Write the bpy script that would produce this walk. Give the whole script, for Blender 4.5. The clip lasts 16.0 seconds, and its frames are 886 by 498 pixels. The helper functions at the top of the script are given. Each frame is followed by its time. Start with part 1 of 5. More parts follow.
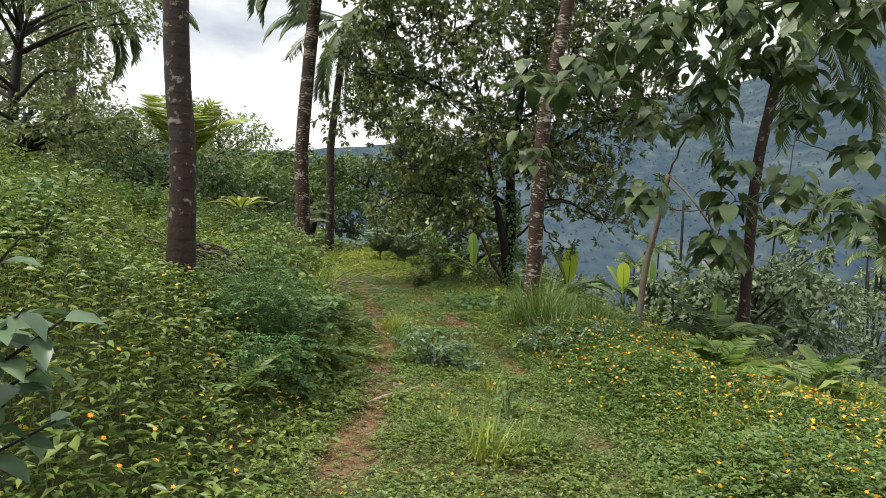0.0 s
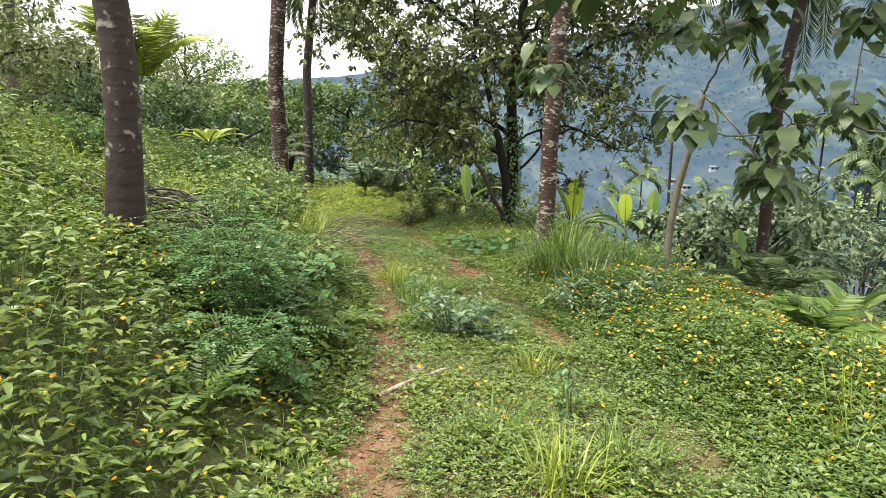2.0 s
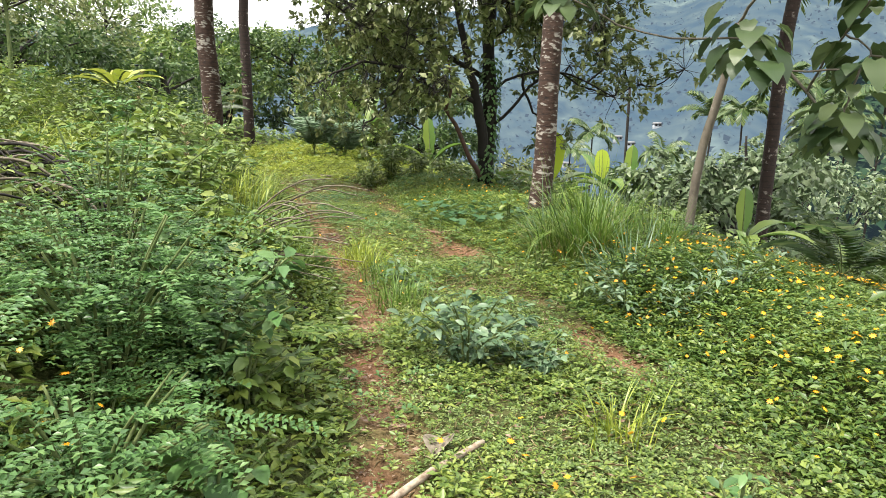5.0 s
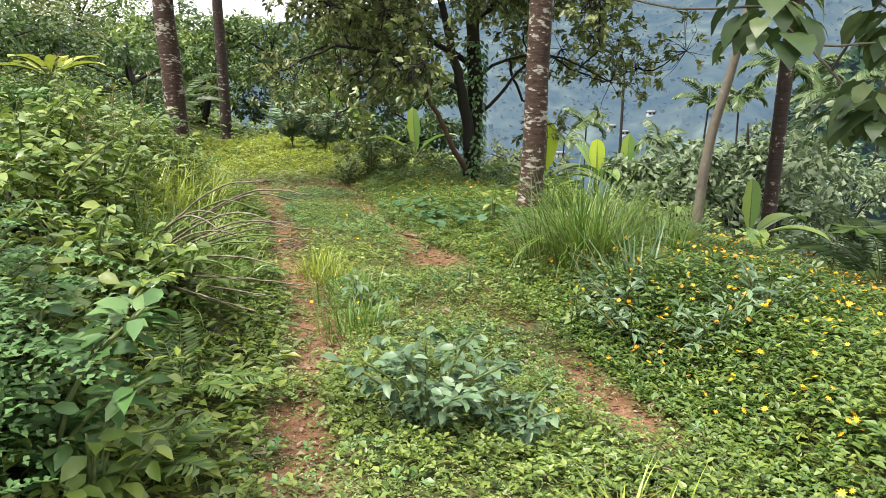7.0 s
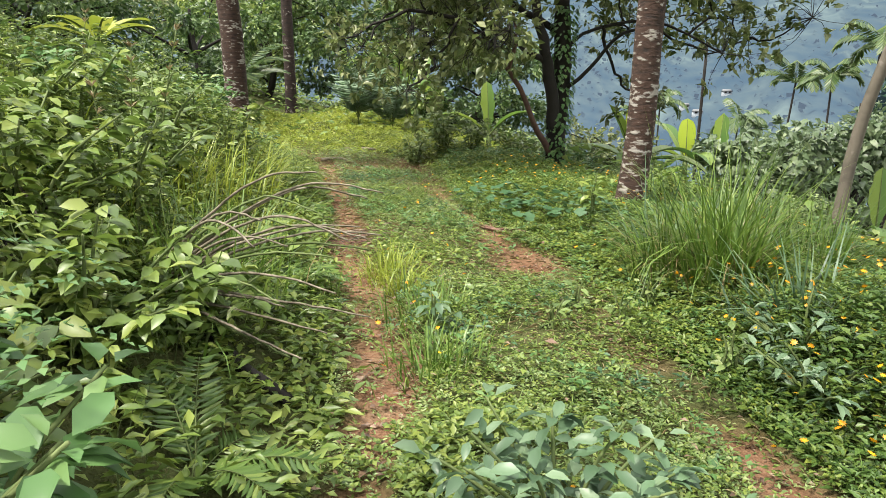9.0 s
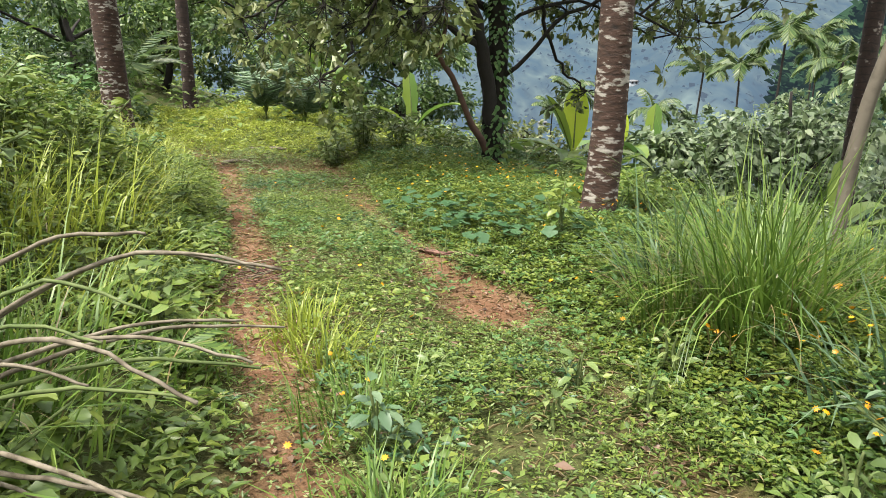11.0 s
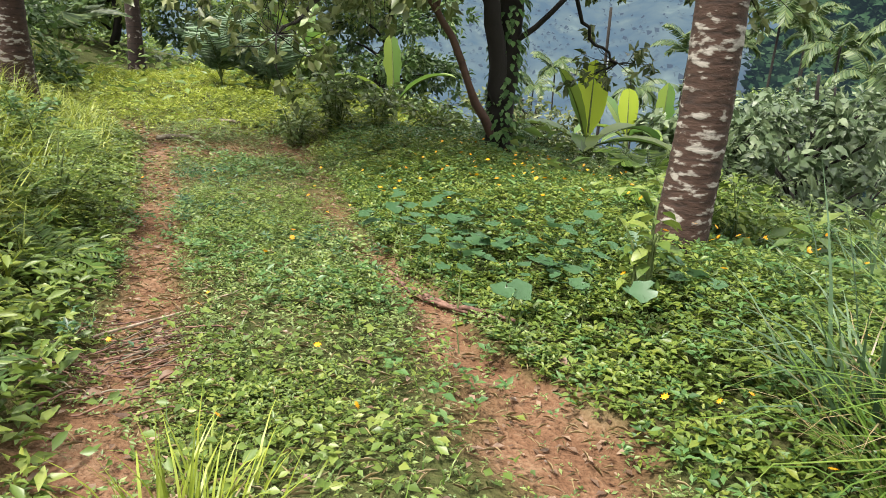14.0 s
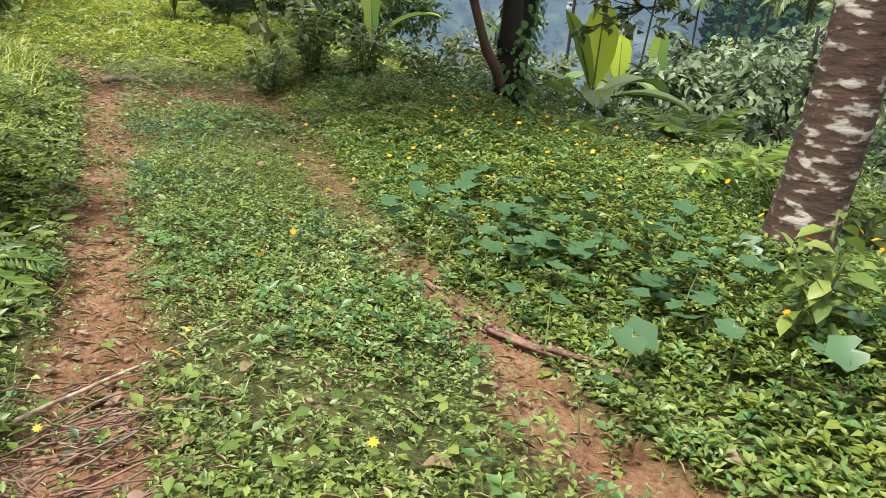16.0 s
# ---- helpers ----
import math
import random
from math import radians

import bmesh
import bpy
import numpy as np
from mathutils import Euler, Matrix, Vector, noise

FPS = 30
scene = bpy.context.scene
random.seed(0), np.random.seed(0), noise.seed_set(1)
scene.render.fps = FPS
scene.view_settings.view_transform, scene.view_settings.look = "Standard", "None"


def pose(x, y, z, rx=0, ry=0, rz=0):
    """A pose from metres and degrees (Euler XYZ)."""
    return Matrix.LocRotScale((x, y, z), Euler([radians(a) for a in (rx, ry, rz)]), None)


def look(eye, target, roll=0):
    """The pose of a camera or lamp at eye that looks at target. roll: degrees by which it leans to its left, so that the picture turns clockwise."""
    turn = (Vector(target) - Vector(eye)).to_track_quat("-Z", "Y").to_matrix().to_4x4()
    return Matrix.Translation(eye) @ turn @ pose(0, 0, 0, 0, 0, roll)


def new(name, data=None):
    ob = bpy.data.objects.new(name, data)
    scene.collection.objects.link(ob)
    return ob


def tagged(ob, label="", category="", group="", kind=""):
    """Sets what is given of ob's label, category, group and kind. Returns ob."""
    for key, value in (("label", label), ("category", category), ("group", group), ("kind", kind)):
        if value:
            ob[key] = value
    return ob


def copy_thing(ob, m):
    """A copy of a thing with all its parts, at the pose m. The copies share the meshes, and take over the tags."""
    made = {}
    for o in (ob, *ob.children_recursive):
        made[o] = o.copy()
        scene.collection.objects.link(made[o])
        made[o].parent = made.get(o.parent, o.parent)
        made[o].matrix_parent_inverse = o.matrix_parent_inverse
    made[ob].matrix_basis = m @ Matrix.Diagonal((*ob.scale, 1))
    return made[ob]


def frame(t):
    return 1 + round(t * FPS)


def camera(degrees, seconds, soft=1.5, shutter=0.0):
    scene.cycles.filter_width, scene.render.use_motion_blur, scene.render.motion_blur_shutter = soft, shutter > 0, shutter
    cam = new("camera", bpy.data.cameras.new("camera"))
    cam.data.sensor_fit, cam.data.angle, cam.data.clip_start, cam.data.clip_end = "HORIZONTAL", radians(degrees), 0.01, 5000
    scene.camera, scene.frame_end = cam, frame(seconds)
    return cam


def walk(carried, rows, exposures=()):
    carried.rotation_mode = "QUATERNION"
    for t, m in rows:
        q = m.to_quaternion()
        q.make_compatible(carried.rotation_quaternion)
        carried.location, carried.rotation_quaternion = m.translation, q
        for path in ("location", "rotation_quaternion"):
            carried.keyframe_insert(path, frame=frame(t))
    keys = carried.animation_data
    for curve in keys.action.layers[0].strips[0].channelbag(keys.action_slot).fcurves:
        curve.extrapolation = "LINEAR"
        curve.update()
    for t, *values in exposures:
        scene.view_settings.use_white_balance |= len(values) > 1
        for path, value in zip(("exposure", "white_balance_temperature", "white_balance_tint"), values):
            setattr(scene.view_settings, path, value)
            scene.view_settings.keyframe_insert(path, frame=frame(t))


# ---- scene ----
cam = camera(63.8, 16.0, soft=0.6)
PATH = [
    (0, (1.447, 1.840, 1.650), (1.338, 3.836, 1.583), 2.68),
    (0.5, (1.316, 2.250, 1.677), (1.211, 4.246, 1.614), 3.35),
    (1, (1.147, 2.646, 1.662), (1.185, 4.644, 1.581), 3.06),
    (1.5, (1.069, 3.034, 1.657), (1.089, 5.022, 1.442), 1.98),
    (2, (0.986, 3.455, 1.666), (0.944, 5.438, 1.409), 1.68),
    (2.5, (0.925, 3.853, 1.693), (0.893, 5.824, 1.354), 1.76),
    (3, (0.882, 4.230, 1.668), (0.864, 6.191, 1.274), 1.68),
    (3.5, (0.803, 4.526, 1.676), (0.796, 6.483, 1.265), 1.70),
    (4, (0.704, 4.815, 1.641), (0.730, 6.779, 1.262), 0.32),
    (4.5, (0.628, 5.241, 1.610), (0.654, 7.203, 1.227), -0.20),
    (5, (0.553, 5.704, 1.511), (0.662, 7.667, 1.144), 1.42),
    (5.2, (0.587, 5.897, 1.515), (0.712, 7.860, 1.155), 1.22),
    (7.3, (0.816, 6.856, 1.463), (0.938, 8.813, 1.070), 0.76),
    (7.5, (0.808, 6.950, 1.454), (0.893, 8.913, 1.080), 1.98),
    (8, (0.754, 7.224, 1.457), (0.757, 9.177, 1.026), 1.37),
    (8.2, (0.712, 7.351, 1.451), (0.665, 9.300, 1.009), 1.49),
    (10.5, (0.571, 9.064, 1.393), (0.547, 11.009, 0.928), 0.53),
    (11, (0.512, 9.416, 1.376), (0.689, 11.351, 0.904), 0.98),
    (11.5, (0.549, 9.768, 1.386), (0.823, 11.689, 0.902), 0.46),
    (12, (0.641, 10.122, 1.396), (0.896, 12.048, 0.921), 1.39),
    (12.5, (0.672, 10.453, 1.371), (0.926, 12.376, 0.884), 1.03),
    (13, (0.628, 10.803, 1.331), (0.865, 12.726, 0.835), 0.80),
    (13.5, (0.602, 11.158, 1.297), (0.787, 13.091, 0.820), 3.54),
    (14, (0.502, 11.532, 1.250), (0.757, 13.441, 0.711), 3.13),
    (14.5, (0.490, 11.857, 1.276), (0.712, 13.750, 0.671), 5.62),
    (15, (0.349, 12.039, 1.245), (0.540, 13.915, 0.578), 5.34),
    (15.5, (0.245, 12.302, 1.193), (0.516, 14.163, 0.513), 4.10),
    (16, (0.196, 12.641, 1.194), (0.580, 14.482, 0.513), 5.12),
]
walk(cam, [(t, look(eye, target, roll)) for t, eye, target, roll in PATH],
     exposures=[(0, 0.05), (1.0, 0.38), (1.6, 0.7), (2.0, 0.82), (3.0, 0.84), (5.0, 0.94), (8.0, 0.92), (12.5, 0.9), (16.0, 0.8)])

# ---- light: bright, broken cloud with a soft high sun ----
world = bpy.data.worlds.new("world")
scene.world = world
world.use_nodes = True
wt = world.node_tree
sky = wt.nodes.new("ShaderNodeTexSky")
sky.sky_type = 'NISHITA'
sky.sun_disc = False
sky.sun_elevation, sky.sun_rotation = radians(60), radians(244)
dim = wt.nodes.new("ShaderNodeVectorMath")
dim.operation = 'SCALE'
dim.inputs["Scale"].default_value = 0.10
wt.links.new(sky.outputs[0], dim.inputs[0])
coord = wt.nodes.new("ShaderNodeTexCoord")
stretch = wt.nodes.new("ShaderNodeMapping")
stretch.inputs["Scale"].default_value = (1.6, 1.6, 5.0)
cloud = wt.nodes.new("ShaderNodeTexNoise")
cloud.inputs["Scale"].default_value = 1.4
cloud.inputs["Detail"].default_value = 6
ramp = wt.nodes.new("ShaderNodeValToRGB")
ramp.color_ramp.elements[0].position, ramp.color_ramp.elements[1].position = 0.28, 0.50
mixer = wt.nodes.new("ShaderNodeMix")
mixer.data_type = 'RGBA'
wt.links.new(coord.outputs["Generated"], stretch.inputs[0])
wt.links.new(stretch.outputs[0], cloud.inputs["Vector"])
wt.links.new(cloud.outputs["Fac"], ramp.inputs[0])
wt.links.new(ramp.outputs[0], mixer.inputs["Factor"])
wt.links.new(dim.outputs[0], mixer.inputs["A"])
# an overcast dome: brighter overhead than low down
split = wt.nodes.new("ShaderNodeSeparateXYZ")
dome = wt.nodes.new("ShaderNodeMapRange")
dome.inputs["From Min"].default_value, dome.inputs["From Max"].default_value = 0.0, 1.0
dome.inputs["To Min"].default_value, dome.inputs["To Max"].default_value = 0.85, 1.9
white = wt.nodes.new("ShaderNodeVectorMath")
white.operation = 'SCALE'
white.inputs[0].default_value = (0.995, 1.0, 0.985)
wt.links.new(coord.outputs["Generated"], split.inputs[0])
wt.links.new(split.outputs["Z"], dome.inputs["Value"])
wt.links.new(dome.outputs["Result"], white.inputs["Scale"])
wt.links.new(white.outputs[0], mixer.inputs["B"])
wt.links.new(mixer.outputs["Result"], wt.nodes["Background"].inputs[0])
wt.nodes["Background"].inputs[1].default_value = 1.0
sun = new("sun", bpy.data.lights.new("sun", "SUN"))
sun.data.energy, sun.data.angle, sun.data.color = 4.6, radians(9), (1, 0.95, 0.84)
sun.matrix_basis = look((0, 0, 0), (0.45, 0.22, -0.86))

# ---- materials ----


def nodes_of(name):
    m = bpy.data.materials.new(name)
    m.use_nodes = True
    return m, m.node_tree, m.node_tree.nodes["Principled BSDF"]


def ramp_node(tree, stops):
    r = tree.nodes.new("ShaderNodeValToRGB")
    while len(r.color_ramp.elements) < len(stops):
        r.color_ramp.elements.new(0.5)
    for e, (p, c) in zip(r.color_ramp.elements, stops):
        e.position, e.color = p, (*c, 1)
    return r


def noise_node(tree, scale, detail=4, source="Object"):
    c = tree.nodes.new("ShaderNodeTexCoord")
    n = tree.nodes.new("ShaderNodeTexNoise")
    n.inputs["Scale"].default_value, n.inputs["Detail"].default_value = scale, detail
    tree.links.new(c.outputs[source], n.inputs["Vector"])
    return n


def leaf_material(name, dark, mid, light, rough=0.42, glow=0.32, patch=0.7):
    """Leaves: colour varies leaf by leaf and in patches; light passes through the blade."""
    m, tree, b = nodes_of(name)
    g = tree.nodes.new("ShaderNodeNewGeometry")
    n = noise_node(tree, patch, 3)
    add = tree.nodes.new("ShaderNodeMath")
    add.operation = 'MULTIPLY_ADD'
    add.inputs[1].default_value = 0.55
    half = tree.nodes.new("ShaderNodeMath")
    half.operation = 'MULTIPLY'
    half.inputs[1].default_value = 0.45
    tree.links.new(n.outputs["Fac"], half.inputs[0])
    tree.links.new(g.outputs["Random Per Island"], add.inputs[0])
    tree.links.new(half.outputs[0], add.inputs[2])
    r = ramp_node(tree, [(0.12, tuple(0.7 * v for v in dark)), (0.5, mid), (0.86, light)])
    tree.links.new(add.outputs[0], r.inputs[0])
    tree.links.new(r.outputs[0], b.inputs["Base Color"])
    b.inputs["Roughness"].default_value = rough
    b.inputs["Specular IOR Level"].default_value = 0.5
    tr = tree.nodes.new("ShaderNodeBsdfTranslucent")
    tree.links.new(r.outputs[0], tr.inputs["Color"])
    mx = tree.nodes.new("ShaderNodeMixShader")
    mx.inputs[0].default_value = glow
    tree.links.new(b.outputs[0], mx.inputs[1])
    tree.links.new(tr.outputs[0], mx.inputs[2])
    tree.links.new(mx.outputs[0], tree.nodes["Material Output"].inputs[0])
    return m


def bark_material(name, dark, mid, pale, pale_from=0.62, ring=0.0, scale=6.0, squash=1.0, line=(0.3, 0.28, 0.27), amount=0.8):
    """Bark: blotches of lichen on a darker ground, rings round palm stems, rough relief."""
    m, tree, b = nodes_of(name)
    n = noise_node(tree, scale, 6)
    big = noise_node(tree, scale * 0.22, 3)
    for nd in (n, big):
        mp = tree.nodes.new("ShaderNodeMapping")
        mp.inputs["Scale"].default_value = (1, 1, squash)
        tree.links.new(nd.inputs["Vector"].links[0].from_socket, mp.inputs[0])
        tree.links.new(mp.outputs[0], nd.inputs["Vector"])
    s = tree.nodes.new("ShaderNodeMath")
    s.operation = 'MULTIPLY_ADD'
    s.inputs[1].default_value = 0.6
    h = tree.nodes.new("ShaderNodeMath")
    h.operation = 'MULTIPLY'
    h.inputs[1].default_value = 0.45
    tree.links.new(big.outputs["Fac"], h.inputs[0])
    tree.links.new(n.outputs["Fac"], s.inputs[0])
    tree.links.new(h.outputs[0], s.inputs[2])
    r = ramp_node(tree, [(0.3, dark), (0.52, mid), (pale_from, mid), (pale_from + 0.06, pale)])
    tree.links.new(s.outputs[0], r.inputs[0])
    last = r.outputs[0]
    if ring:
        w = tree.nodes.new("ShaderNodeTexWave")
        w.bands_direction = 'Z'
        w.inputs["Scale"].default_value = ring
        w.inputs["Distortion"].default_value = 2.0
        w.inputs["Detail"].default_value = 4
        w.inputs["Detail Scale"].default_value = 2.5
        c = tree.nodes.new("ShaderNodeTexCoord")
        tree.links.new(c.outputs["Object"], w.inputs["Vector"])
        k = ramp_node(tree, [(0.0, line), (0.16, (1, 1, 1))])
        tree.links.new(w.outputs["Fac"], k.inputs[0])
        mul = tree.nodes.new("ShaderNodeMix")
        mul.data_type, mul.blend_type = 'RGBA', 'MULTIPLY'
        mul.inputs["Factor"].default_value = amount
        tree.links.new(last, mul.inputs["A"])
        tree.links.new(k.outputs[0], mul.inputs["B"])
        last = mul.outputs["Result"]
    tree.links.new(last, b.inputs["Base Color"])
    b.inputs["Roughness"].default_value = 0.9
    bump = tree.nodes.new("ShaderNodeBump")
    bump.inputs["Strength"].default_value, bump.inputs["Distance"].default_value = 0.7, 0.02
    tree.links.new(n.outputs["Fac"], bump.inputs["Height"])
    tree.links.new(bump.outputs[0], b.inputs["Normal"])
    return m


def plain_material(name, a, c, scale=20.0, rough=0.85):
    m, tree, b = nodes_of(name)
    n = noise_node(tree, scale, 5)
    r = ramp_node(tree, [(0.35, a), (0.65, c)])
    tree.links.new(n.outputs["Fac"], r.inputs[0])
    tree.links.new(r.outputs[0], b.inputs["Base Color"])
    b.inputs["Roughness"].default_value = rough
    bump = tree.nodes.new("ShaderNodeBump")
    bump.inputs["Strength"].default_value, bump.inputs["Distance"].default_value = 0.4, 0.01
    tree.links.new(n.outputs["Fac"], bump.inputs["Height"])
    tree.links.new(bump.outputs[0], b.inputs["Normal"])
    return m


def soil_material():
    """Red laterite where the wheel tracks are bare, dark humus and litter elsewhere."""
    m, tree, b = nodes_of("soil")
    at = tree.nodes.new("ShaderNodeAttribute")
    at.attribute_name = "bare"
    n = noise_node(tree, 3.0, 8)
    fine = noise_node(tree, 45.0, 6)
    red = ramp_node(tree, [(0.22, (0.065, 0.028, 0.014)), (0.5, (0.168, 0.09, 0.053)), (0.82, (0.34, 0.23, 0.15))])
    dull = ramp_node(tree, [(0.25, (0.028, 0.03, 0.012)), (0.5, (0.06, 0.07, 0.024)), (0.66, (0.085, 0.082, 0.034)), (0.85, (0.15, 0.125, 0.07))])
    blend = tree.nodes.new("ShaderNodeMath")
    blend.operation = 'MULTIPLY_ADD'
    blend.inputs[1].default_value, blend.inputs[2].default_value = 0.5, 0.25
    tree.links.new(fine.outputs["Fac"], blend.inputs[0])
    av = tree.nodes.new("ShaderNodeMath")
    av.operation = 'ADD'
    half = tree.nodes.new("ShaderNodeMath")
    half.operation = 'MULTIPLY_ADD'
    half.inputs[1].default_value, half.inputs[2].default_value = 0.6, -0.3
    tree.links.new(n.outputs["Fac"], half.inputs[0])
    tree.links.new(blend.outputs[0], av.inputs[0])
    tree.links.new(half.outputs[0], av.inputs[1])
    for r in (red, dull):
        tree.links.new(av.outputs[0], r.inputs[0])
    mx = tree.nodes.new("ShaderNodeMix")
    mx.data_type = 'RGBA'
    tree.links.new(at.outputs["Fac"], mx.inputs["Factor"])
    tree.links.new(dull.outputs[0], mx.inputs["A"])
    tree.links.new(red.outputs[0], mx.inputs["B"])
    tree.links.new(mx.outputs["Result"], b.inputs["Base Color"])
    b.inputs["Roughness"].default_value = 0.95
    b.inputs["Specular IOR Level"].default_value = 0.1
    bump = tree.nodes.new("ShaderNodeBump")
    bump.inputs["Strength"].default_value, bump.inputs["Distance"].default_value = 0.9, 0.03
    tree.links.new(fine.outputs["Fac"], bump.inputs["Height"])
    tree.links.new(bump.outputs[0], b.inputs["Normal"])
    return m


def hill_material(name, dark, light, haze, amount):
    """Far forest: tree-sized mottling, with the blue of the air painted on as emission."""
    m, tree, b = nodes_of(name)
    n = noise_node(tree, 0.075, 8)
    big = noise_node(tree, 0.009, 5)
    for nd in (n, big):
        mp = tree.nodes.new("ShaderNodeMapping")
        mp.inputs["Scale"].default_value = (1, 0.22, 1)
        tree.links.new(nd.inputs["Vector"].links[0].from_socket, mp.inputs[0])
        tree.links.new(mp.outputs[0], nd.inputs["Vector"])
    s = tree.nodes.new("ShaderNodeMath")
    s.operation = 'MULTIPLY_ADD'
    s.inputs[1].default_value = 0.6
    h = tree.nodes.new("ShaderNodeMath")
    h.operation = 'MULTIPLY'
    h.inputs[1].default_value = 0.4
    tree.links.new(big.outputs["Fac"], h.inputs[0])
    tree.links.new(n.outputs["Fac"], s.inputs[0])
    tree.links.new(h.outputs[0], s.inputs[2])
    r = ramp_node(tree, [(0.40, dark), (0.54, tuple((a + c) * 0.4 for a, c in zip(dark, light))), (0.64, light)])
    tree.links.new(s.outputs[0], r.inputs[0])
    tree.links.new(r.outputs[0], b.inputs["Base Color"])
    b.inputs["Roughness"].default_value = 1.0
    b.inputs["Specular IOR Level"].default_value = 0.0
    # aerial haze stands in as a blue glow of the surface
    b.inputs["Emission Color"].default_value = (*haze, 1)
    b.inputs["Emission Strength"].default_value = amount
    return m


SOIL = soil_material()
M_CARPET = leaf_material("carpet_leaf", (0.062, 0.108, 0.018), (0.134, 0.190, 0.028), (0.25, 0.275, 0.048))
M_PALE = leaf_material("pale_leaf", (0.085, 0.142, 0.042), (0.172, 0.245, 0.072), (0.305, 0.345, 0.14))
M_DAISY = leaf_material("daisy_leaf", (0.040, 0.090, 0.020), (0.096, 0.166, 0.034), (0.205, 0.262, 0.06))
M_SILVER = leaf_material("silvery_leaf", (0.075, 0.14, 0.07), (0.15, 0.235, 0.125), (0.28, 0.35, 0.24), patch=3)
M_HERB = leaf_material("herb_leaf", (0.058, 0.108, 0.024), (0.134, 0.202, 0.038), (0.258, 0.296, 0.062))
M_DEEP = leaf_material("deep_green_leaf", (0.042, 0.104, 0.030), (0.09, 0.186, 0.054), (0.175, 0.27, 0.092))
M_CREEP = leaf_material("creeper_leaf", (0.03, 0.08, 0.035), (0.058, 0.13, 0.056), (0.105, 0.185, 0.085))
M_GREY = leaf_material("grey_green_leaf", (0.055, 0.108, 0.052), (0.112, 0.19, 0.098), (0.21, 0.285, 0.165), patch=3)
M_GRASS = leaf_material("grass_blade", (0.05, 0.105, 0.016), (0.11, 0.196, 0.028), (0.24, 0.31, 0.068))
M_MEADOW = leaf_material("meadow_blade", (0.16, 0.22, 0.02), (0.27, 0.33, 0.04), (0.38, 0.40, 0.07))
M_DRY = leaf_material("dry_blade", (0.14, 0.10, 0.045), (0.25, 0.19, 0.09), (0.36, 0.29, 0.17), glow=0.15)
M_LITTER = leaf_material("dry_leaf", (0.07, 0.036, 0.024), (0.17, 0.105, 0.07), (0.36, 0.25, 0.18), glow=0.1)
M_TREE = leaf_material("dark_tree_leaf", (0.045, 0.074, 0.022), (0.13, 0.165, 0.052), (0.29, 0.305, 0.14), patch=0.9, glow=0.38)
M_BACK = leaf_material("wood_leaf", (0.045, 0.098, 0.022), (0.140, 0.220, 0.050), (0.31, 0.36, 0.10), patch=0.35)
M_BIGLEAF = leaf_material("large_heart_leaf", (0.030, 0.060, 0.024), (0.072, 0.118, 0.044), (0.165, 0.21, 0.085), patch=1.2)
M_VINE = leaf_material("vine_leaf", (0.05, 0.085, 0.04), (0.11, 0.16, 0.075), (0.24, 0.29, 0.16), patch=0.6)
M_BANANA = leaf_material("banana_leaf", (0.04, 0.10, 0.025), (0.085, 0.17, 0.035), (0.24, 0.31, 0.045), patch=0.5, glow=0.4)
M_PALM = leaf_material("palm_leaflet", (0.025, 0.06, 0.016), (0.06, 0.11, 0.028), (0.15, 0.19, 0.06))
M_NEWLEAF = leaf_material("young_banana_leaf", (0.22, 0.32, 0.02), (0.33, 0.42, 0.03), (0.42, 0.50, 0.05), patch=0.8, glow=0.5)
M_SHADE = leaf_material("shade_leaf", (0.022, 0.055, 0.018), (0.075, 0.135, 0.04), (0.20, 0.27, 0.10), patch=0.5)
M_YELLOW = leaf_material("yellow_petal", (0.74, 0.29, 0.008), (0.82, 0.37, 0.01), (0.88, 0.46, 0.02), glow=0.25)
M_STEM = plain_material("green_stem", (0.06, 0.09, 0.02), (0.12, 0.15, 0.05))
M_PALMBARK = bark_material("palm_bark", (0.007, 0.0042, 0.0034), (0.026, 0.0135, 0.010), (0.21, 0.18, 0.16), 0.60, ring=2.6, scale=12, squash=1.1, amount=0.65)
M_LICHEN = bark_material("lichen_palm_bark", (0.010, 0.006, 0.0045), (0.045, 0.022, 0.014), (0.29, 0.265, 0.235), 0.558, ring=4.2, scale=13, squash=2.3, amount=0.5)
M_DARKBARK = bark_material("dark_bark", (0.004, 0.003, 0.0025), (0.011, 0.008, 0.006), (0.05, 0.04, 0.034), 0.70, scale=9)
M_REDBARK = bark_material("reddish_bark", (0.03, 0.016, 0.012), (0.08, 0.042, 0.03), (0.16, 0.12, 0.1), 0.66, scale=9)
M_GREYBARK = bark_material("grey_bark", (0.06, 0.05, 0.038), (0.13, 0.11, 0.085), (0.22, 0.19, 0.16), 0.6, scale=8)
M_WOOD = plain_material("weathered_wood", (0.16, 0.11, 0.075), (0.38, 0.31, 0.23), 30)
M_DRYSTEM = plain_material("dry_stem", (0.07, 0.055, 0.035), (0.20, 0.17, 0.125), 25)
M_BARKSTRIP = plain_material("fallen_bark", (0.07, 0.032, 0.024), (0.22, 0.12, 0.09), 30)
# distance haze sits in the bluish dark tone and in the glow
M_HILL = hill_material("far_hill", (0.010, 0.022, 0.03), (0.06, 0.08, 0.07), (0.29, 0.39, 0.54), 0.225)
# nearer slope: a fainter blue glow for the thinner haze
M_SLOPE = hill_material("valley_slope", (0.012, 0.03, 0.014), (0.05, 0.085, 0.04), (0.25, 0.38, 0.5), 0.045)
M_WHITE = plain_material("white_wall", (0.17, 0.19, 0.22), (0.26, 0.28, 0.30), 3)
M_TILE = plain_material("roof_tile", (0.10, 0.11, 0.12), (0.16, 0.16, 0.17), 5)

